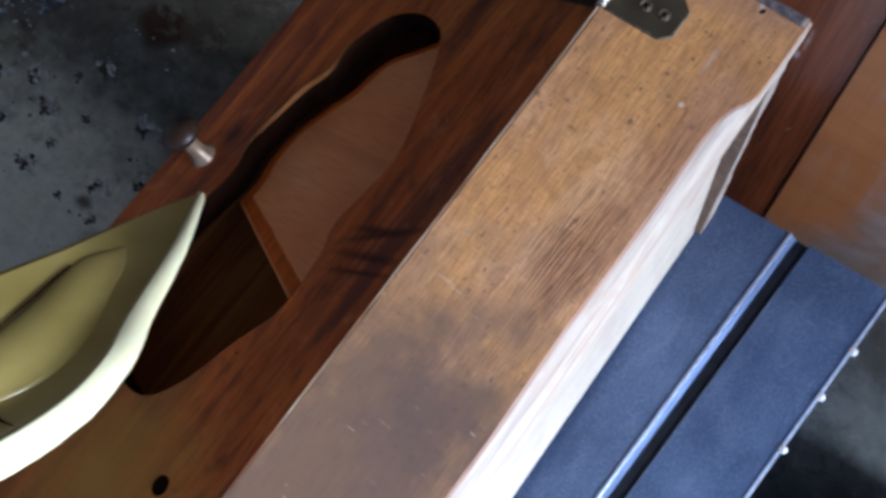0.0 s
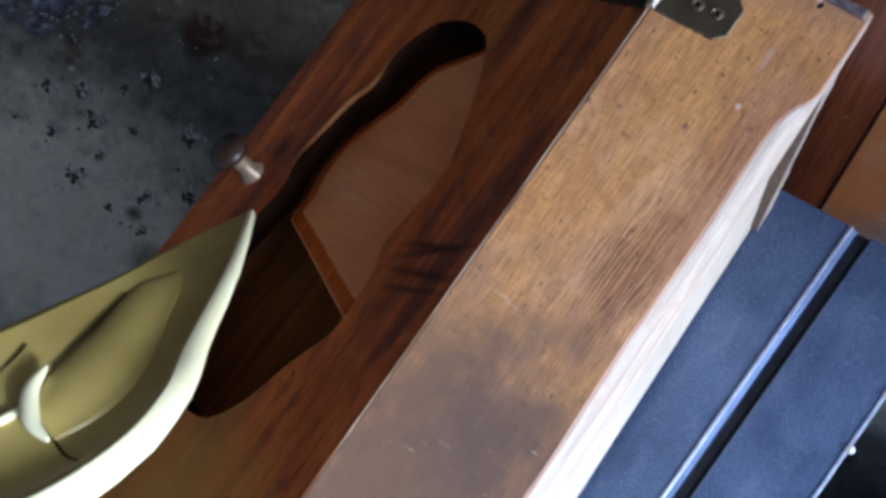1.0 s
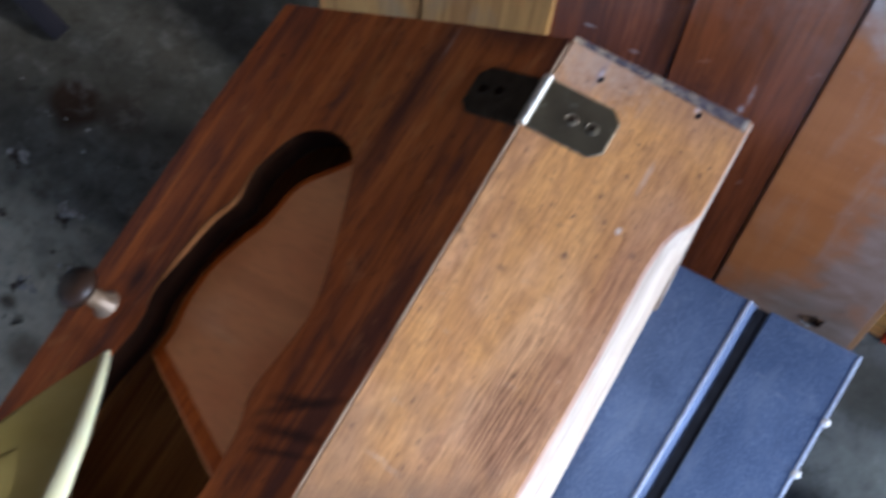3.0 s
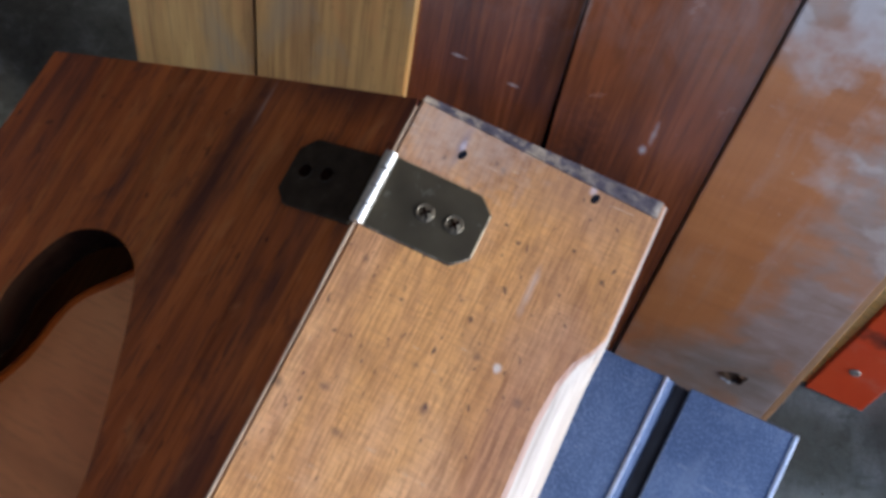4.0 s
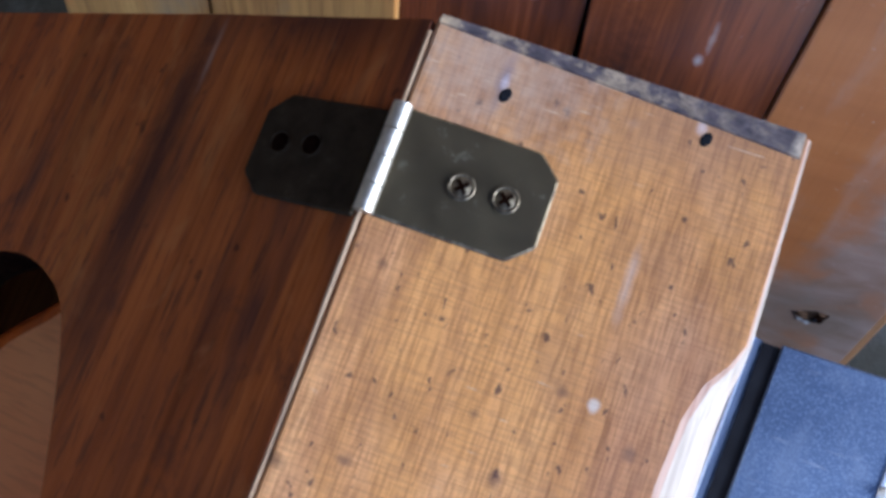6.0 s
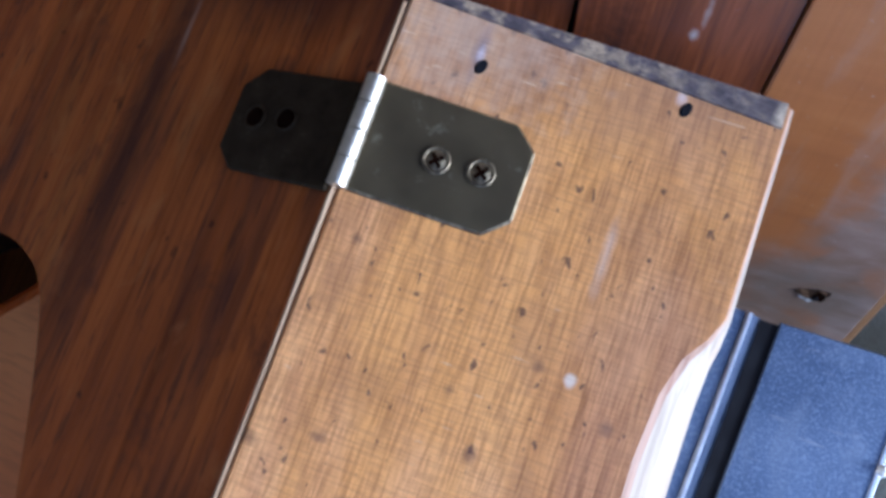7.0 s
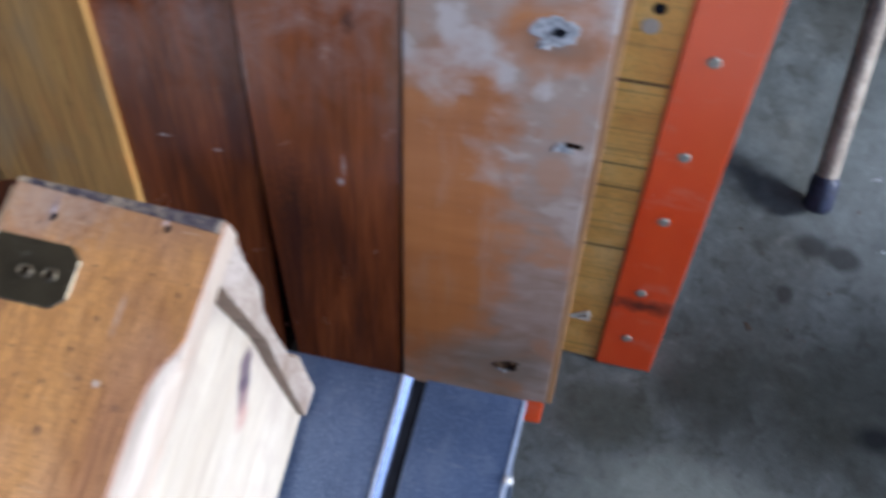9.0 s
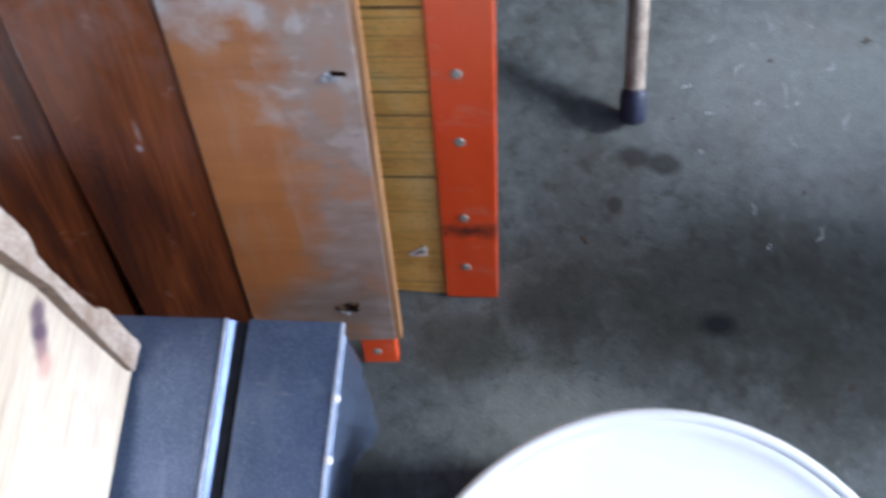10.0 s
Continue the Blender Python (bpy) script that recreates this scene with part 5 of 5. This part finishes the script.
OY = (Vector((-0.087, 0.422, 0.90)) - ON * ON.dot(Vector((-0.087, 0.422, 0.90)))).normalized()
OX = OY.cross(ON).normalized()
ORANGE = axes((0.2995, 0.0395, 0.0045), OX, OY, ON)
strip = thing("painted_board", ORANGE, "leaning board, half orange paint, half bare yellow wood", "board")
part("orange_strip", block(-0.0205, 0.0205, -0.002, 1.0, -0.014, 0.0, 0.001), orange, strip, "orange-painted metal strip", ORANGE)
part("yellow_strip", block(-0.085, -0.0212, -0.002, 1.0, -0.018, -0.003, 0.001), ruled, strip, "yellow wood with dark saw marks", ORANGE)
for y in (0.037, 0.093, 0.1685, 0.2255, 0.295):
    part("screw", screw_head(0.0038), steel, strip, "zinc screw", ORANGE @ pose(-0.0035, y, 0.0002), True)
for y, h in (0.272, 0.0011), (0.189, 0.0007), (0.132, 0.0010), (0.2086, 0.0006):
    part("saw_mark", block(-0.083, -0.0216, y - h, y + h, -0.0032, -0.00285), sawmark, strip, "brown saw mark", ORANGE)
part("knot", lathe([(0, 0.0003), (0.0035, 0.0005), (0.005, 0.0001)], 18), bare, strip, "pale filled knot", ORANGE @ pose(-0.0394, 0.3091, -0.0029))
part("nail_hole", lathe([(0, 0.0003), (0.0025, 0.0004), (0.0036, 0.0001)], 14), black, strip, "dark nail hole", ORANGE @ pose(-0.0368, 0.3202, -0.0029))
for turn, length in ((28, 0.0135), (4, 0.0125)):
    part("chip", hexa([(0, -0.0012, -0.0003), (length, -0.0022, -0.0003), (length * 0.95, 0.0018, -0.0003), (0, 0.0006, -0.0003), (0.0006, -0.0009, 0.0006), (length * 0.97, -0.0018, 0.0006), (length * 0.92, 0.0014, 0.0006), (0.0006, 0.0004, 0.0006)]), chipped, strip, "pale chipped spot", ORANGE @ pose(-0.0480, 0.0478, -0.0029, 0, 0, turn) @ Matrix.Diagonal((1.25, 1.5, 1.4, 1.0)))

part("chip_core", hexa([(0.004, -0.0006, -0.0003), (0.0135, 0.0012, -0.0003), (0.0125, 0.0040, -0.0003), (0.005, 0.0008, -0.0003), (0.0042, -0.0004, 0.0012), (0.0132, 0.0013, 0.0012), (0.0122, 0.0036, 0.0012), (0.0052, 0.0006, 0.0012)]), sawmark, strip, "brown heart of the chip", ORANGE @ pose(-0.0480, 0.0478, -0.0029, 0, 0, 10))

# ---- leaning stick with a rubber tip ----
SD = Vector((-0.09, 0.75, 0.65)).normalized()
STICK = axes((0.4265, 0.199, 0.009), SD.cross(Vector((0, 0, 1))), SD.cross(SD.cross(Vector((0, 0, 1)))), SD)
stick = thing("wooden_stick", STICK, "pale wooden stick with dark rubber tip leaning from the floor", "stick")
part("shaft", lathe([(0.0085, 0.012), (0.0088, 0.3), (0.0088, 0.352), (0.007, 0.36), (0, 0.362)], 20), shaft, stick, "", STICK, True)
part("rubber_tip", lathe([(0, -0.004), (0.009, -0.003), (0.0112, 0.0), (0.0112, 0.022), (0.0098, 0.026), (0.0085, 0.027)], 24), rubber, stick, "blue-black rubber ferrule", STICK, True)

# ---- white bucket ----
bucket = thing("white_bucket", pose(0.409, -0.213, 0.0), "white enamel bucket standing on the concrete", "bucket")
part("pail", lathe([(0, 0.004), (0.118, 0.004), (0.122, 0.02), (0.1435, 0.193), (0.1465, 0.1985), (0.1495, 0.2), (0.153, 0.1985), (0.1525, 0.195), (0.147, 0.192), (0.126, 0.0), (0, 0.0)], 96), white, bucket, "", pose(0.409, -0.213, 0.0), True)
part("lid", lathe([(0, 0.1945), (0.12, 0.1945), (0.135, 0.1950), (0.1405, 0.1965), (0.1445, 0.1985), (0.1465, 0.1975)], 96), white, bucket, "flat white lid", pose(0.409, -0.213, 0.0), True)

# ---- crumbs, debris and a dark rod on the floor ----
def lumps(name, count, centre, spread, sizes, mat, label, flat=0.5, pile=0.0, seed=1):
    """Many uneven crumbs lying on the floor."""
    rng = random.Random(seed)
    verts, faces = [], []
    for _ in range(count):
        r = rng.uniform(*sizes) * rng.choice((0.6, 0.8, 1.0))
        px, py = centre[0] + rng.gauss(0, spread[0]), centre[1] + rng.gauss(0, spread[1])
        lift = pile * max(0.0, 1 - math.hypot((px - centre[0]) / (2 * spread[0]), (py - centre[1]) / (2 * spread[1])))
        base, turn = len(verts), rng.uniform(0, 6.28)
        ring = 6
        for z, k in ((0.0, 1.0), (0.6, 0.8), (1.0, 0.35)):
            for i in range(ring):
                a = turn + 2 * math.pi * i / ring
                q = r * k * rng.uniform(0.7, 1.25)
                verts.append((px + q * math.cos(a) * 1.3, py + q * math.sin(a), lift * rng.uniform(0.6, 1) + z * r * flat))
        for level in (0, 1):
            for i in range(ring):
                a, b = base + level * ring + i, base + level * ring + (i + 1) % ring
                faces.append((a, b, b + ring, a + ring))
        faces.append(tuple(base + 2 * ring + i for i in range(ring)))
        faces.append(tuple(base + i for i in reversed(range(ring))))
    me = bpy.data.meshes.new(name)
    me.from_pydata(verts, [], faces)
    me.materials.append(mat.m)
    return tagged(new(name, me), label, name.split("_")[-1], kind="stuff")


PITS = ((-0.488, -0.274, 5), (-0.458, -0.246, 6), (-0.416, -0.23, 4), (-0.43, -0.268, 4), (-0.442, -0.298, 6), (-0.365, -0.207, 6), (-0.489, -0.226, 7), (-0.433, -0.183, 6), (-0.392, -0.302, 4), (-0.366, -0.277, 6), (-0.329, -0.253, 7), (-0.35, -0.303, 4), (-0.317, -0.128, 4), (-0.522, -0.243, 5), (-0.449, -0.202, 4))
for k, (px, py, size) in enumerate(PITS):
    lumps("floor_pit", 16, (px, py), (0.0006 * size, 0.0005 * size), (0.0002 * size, 0.0005 * size), speck, "dark crumbly pit in the stained concrete", 0.25, seed=20 + k)
    if size > 4:
        lumps("pit_rim", 14, (px + 0.0006 * size, py + 0.0008 * size), (0.0009 * size, 0.0006 * size), (0.0002 * size, 0.0005 * size), crumb, "pale crumbly rim of a pit in the concrete", 0.4, seed=50 + k)
lumps("dark_crumbs", 45, (-0.43, -0.25), (0.09, 0.07), (0.0006, 0.0020), speck, "dark crumbs scattered over the stained concrete", 0.4, seed=3)
lumps("pale_crumbs", 30, (-0.42, -0.2), (0.1, 0.08), (0.0005, 0.0016), crumb, "pale plaster crumbs scattered on the concrete", 0.5, seed=5)
# a ragged low heap
rng = random.Random(4)
bm = bmesh.new()
side = 46
grid = [[None] * side for _ in range(side)]
for i in range(side):
    for j in range(side):
        a, b = 2 * i / (side - 1) - 1, 2 * j / (side - 1) - 1
        n1 = noise.fractal(Vector((a * 2.2, b * 2.2, 0.3)), 0.8, 2.1, 5)
        n2 = noise.noise(Vector((a * 11, b * 11, 3.1)))
        h = 0.0055 * (1 - (a * a + b * b) * 1.1) + 0.008 * n1 + 0.004 * n2
        grid[i][j] = bm.verts.new((-0.585 + 0.068 * a + 0.02 * b + 0.0015 * rng.uniform(-1, 1), -0.178 + 0.040 * b + 0.012 * a + 0.0015 * rng.uniform(-1, 1), max(-0.004, h)))
for i in range(side - 1):
    for j in range(side - 1):
        q = (grid[i][j], grid[i + 1][j], grid[i + 1][j + 1], grid[i][j + 1])
        if max(v.co.z for v in q) > -0.0035:
            bm.faces.new(q)
heap = mesh_of("plaster_heap", bm, heaped)
tagged(new("plaster_heap", heap), "ragged low heap of bluish grey plaster rubble", "rubble", kind="stuff")
lumps("black_scraps", 9, (-0.622, -0.142), (0.010, 0.008), (0.004, 0.009), rubber, "glossy black scraps lying beside the rubble", 0.6, seed=17)
lumps("plaster_debris", 70, (-0.560, -0.172), (0.030, 0.020), (0.0006, 0.0020), crumb, "loose plaster debris round the heap on the floor", 0.35, 0.003, seed=7)
FLECKS = ((0.532, 0.279), (0.583, 0.301), (0.494, 0.213), (0.484, 0.175), (0.541, 0.226), (0.542, 0.1), (0.57, 0.225))
for k, (px, py) in enumerate(FLECKS):
    lumps("floor_fleck", 3, (px, py), (0.003, 0.002), (0.0004, 0.0015), chalk, "pale paint fleck smeared on the concrete", 0.1, seed=80 + k)
SCUFFS = ((0.520, 0.255, 70, 0.016), (0.560, 0.238, 115, 0.020), (0.600, 0.262, 40, 0.012), (0.548, 0.302, 95, 0.022), (0.498, 0.282, 20, 0.010), (0.566, 0.190, 120, 0.013), (0.612, 0.212, 75, 0.018), (0.475, 0.236, 50, 0.010), (0.530, 0.128, 110, 0.011), (0.585, 0.110, 60, 0.014))
for k, (px, py, turn, long) in enumerate(SCUFFS):
    rng = random.Random(300 + k)
    line = [Vector((px, py, 0.0002)) + Matrix.Rotation(radians(turn), 3, "Z") @ Vector((long * (q - 0.5), 0.002 * math.sin(5 * q + k) + rng.uniform(-0.0005, 0.0005), 0)) for q in np.linspace(0, 1, 9)]
    bm = tube(line, lambda q: 0.00012 + 0.0003 * math.sin(math.pi * q), 6)
    bm.transform(Matrix.Diagonal((1, 1, 0.3, 1)))
    tagged(new("floor_scuff", mesh_of("floor_scuff", bm, chalk)), "chalky white scuff on the concrete", "scuff", kind="stuff")
SPECKS = ((0.637, 0.29), (0.547, 0.266), (0.574, 0.144), (0.388, 0.093), (0.603, -0.015))
for k, (px, py) in enumerate(SPECKS):
    lumps("floor_speck", 3, (px, py), (0.002, 0.002), (0.001, 0.0028), speck, "dark crumb lying on the concrete", 0.25, seed=100 + k)
lumps("floor_grit", 40, (0.46, 0.1), (0.12, 0.09), (0.0005, 0.0016), speck, "dark grit on the concrete", 0.3, seed=11)

RD = Vector((-0.062, 0.02, 0.05)).normalized()
ROD = axes((-0.457, -0.068, 0.008), RD.cross(Vector((0, 0, 1))), RD.cross(RD.cross(Vector((0, 0, 1)))), RD)
rod = thing("dark_rod", ROD, "dark square rod standing aslant on the concrete", "rod")
part("bar", block(-0.009, 0.009, -0.006, 0.006, -0.002, 0.5, 0.0012), iron, rod, "", ROD)
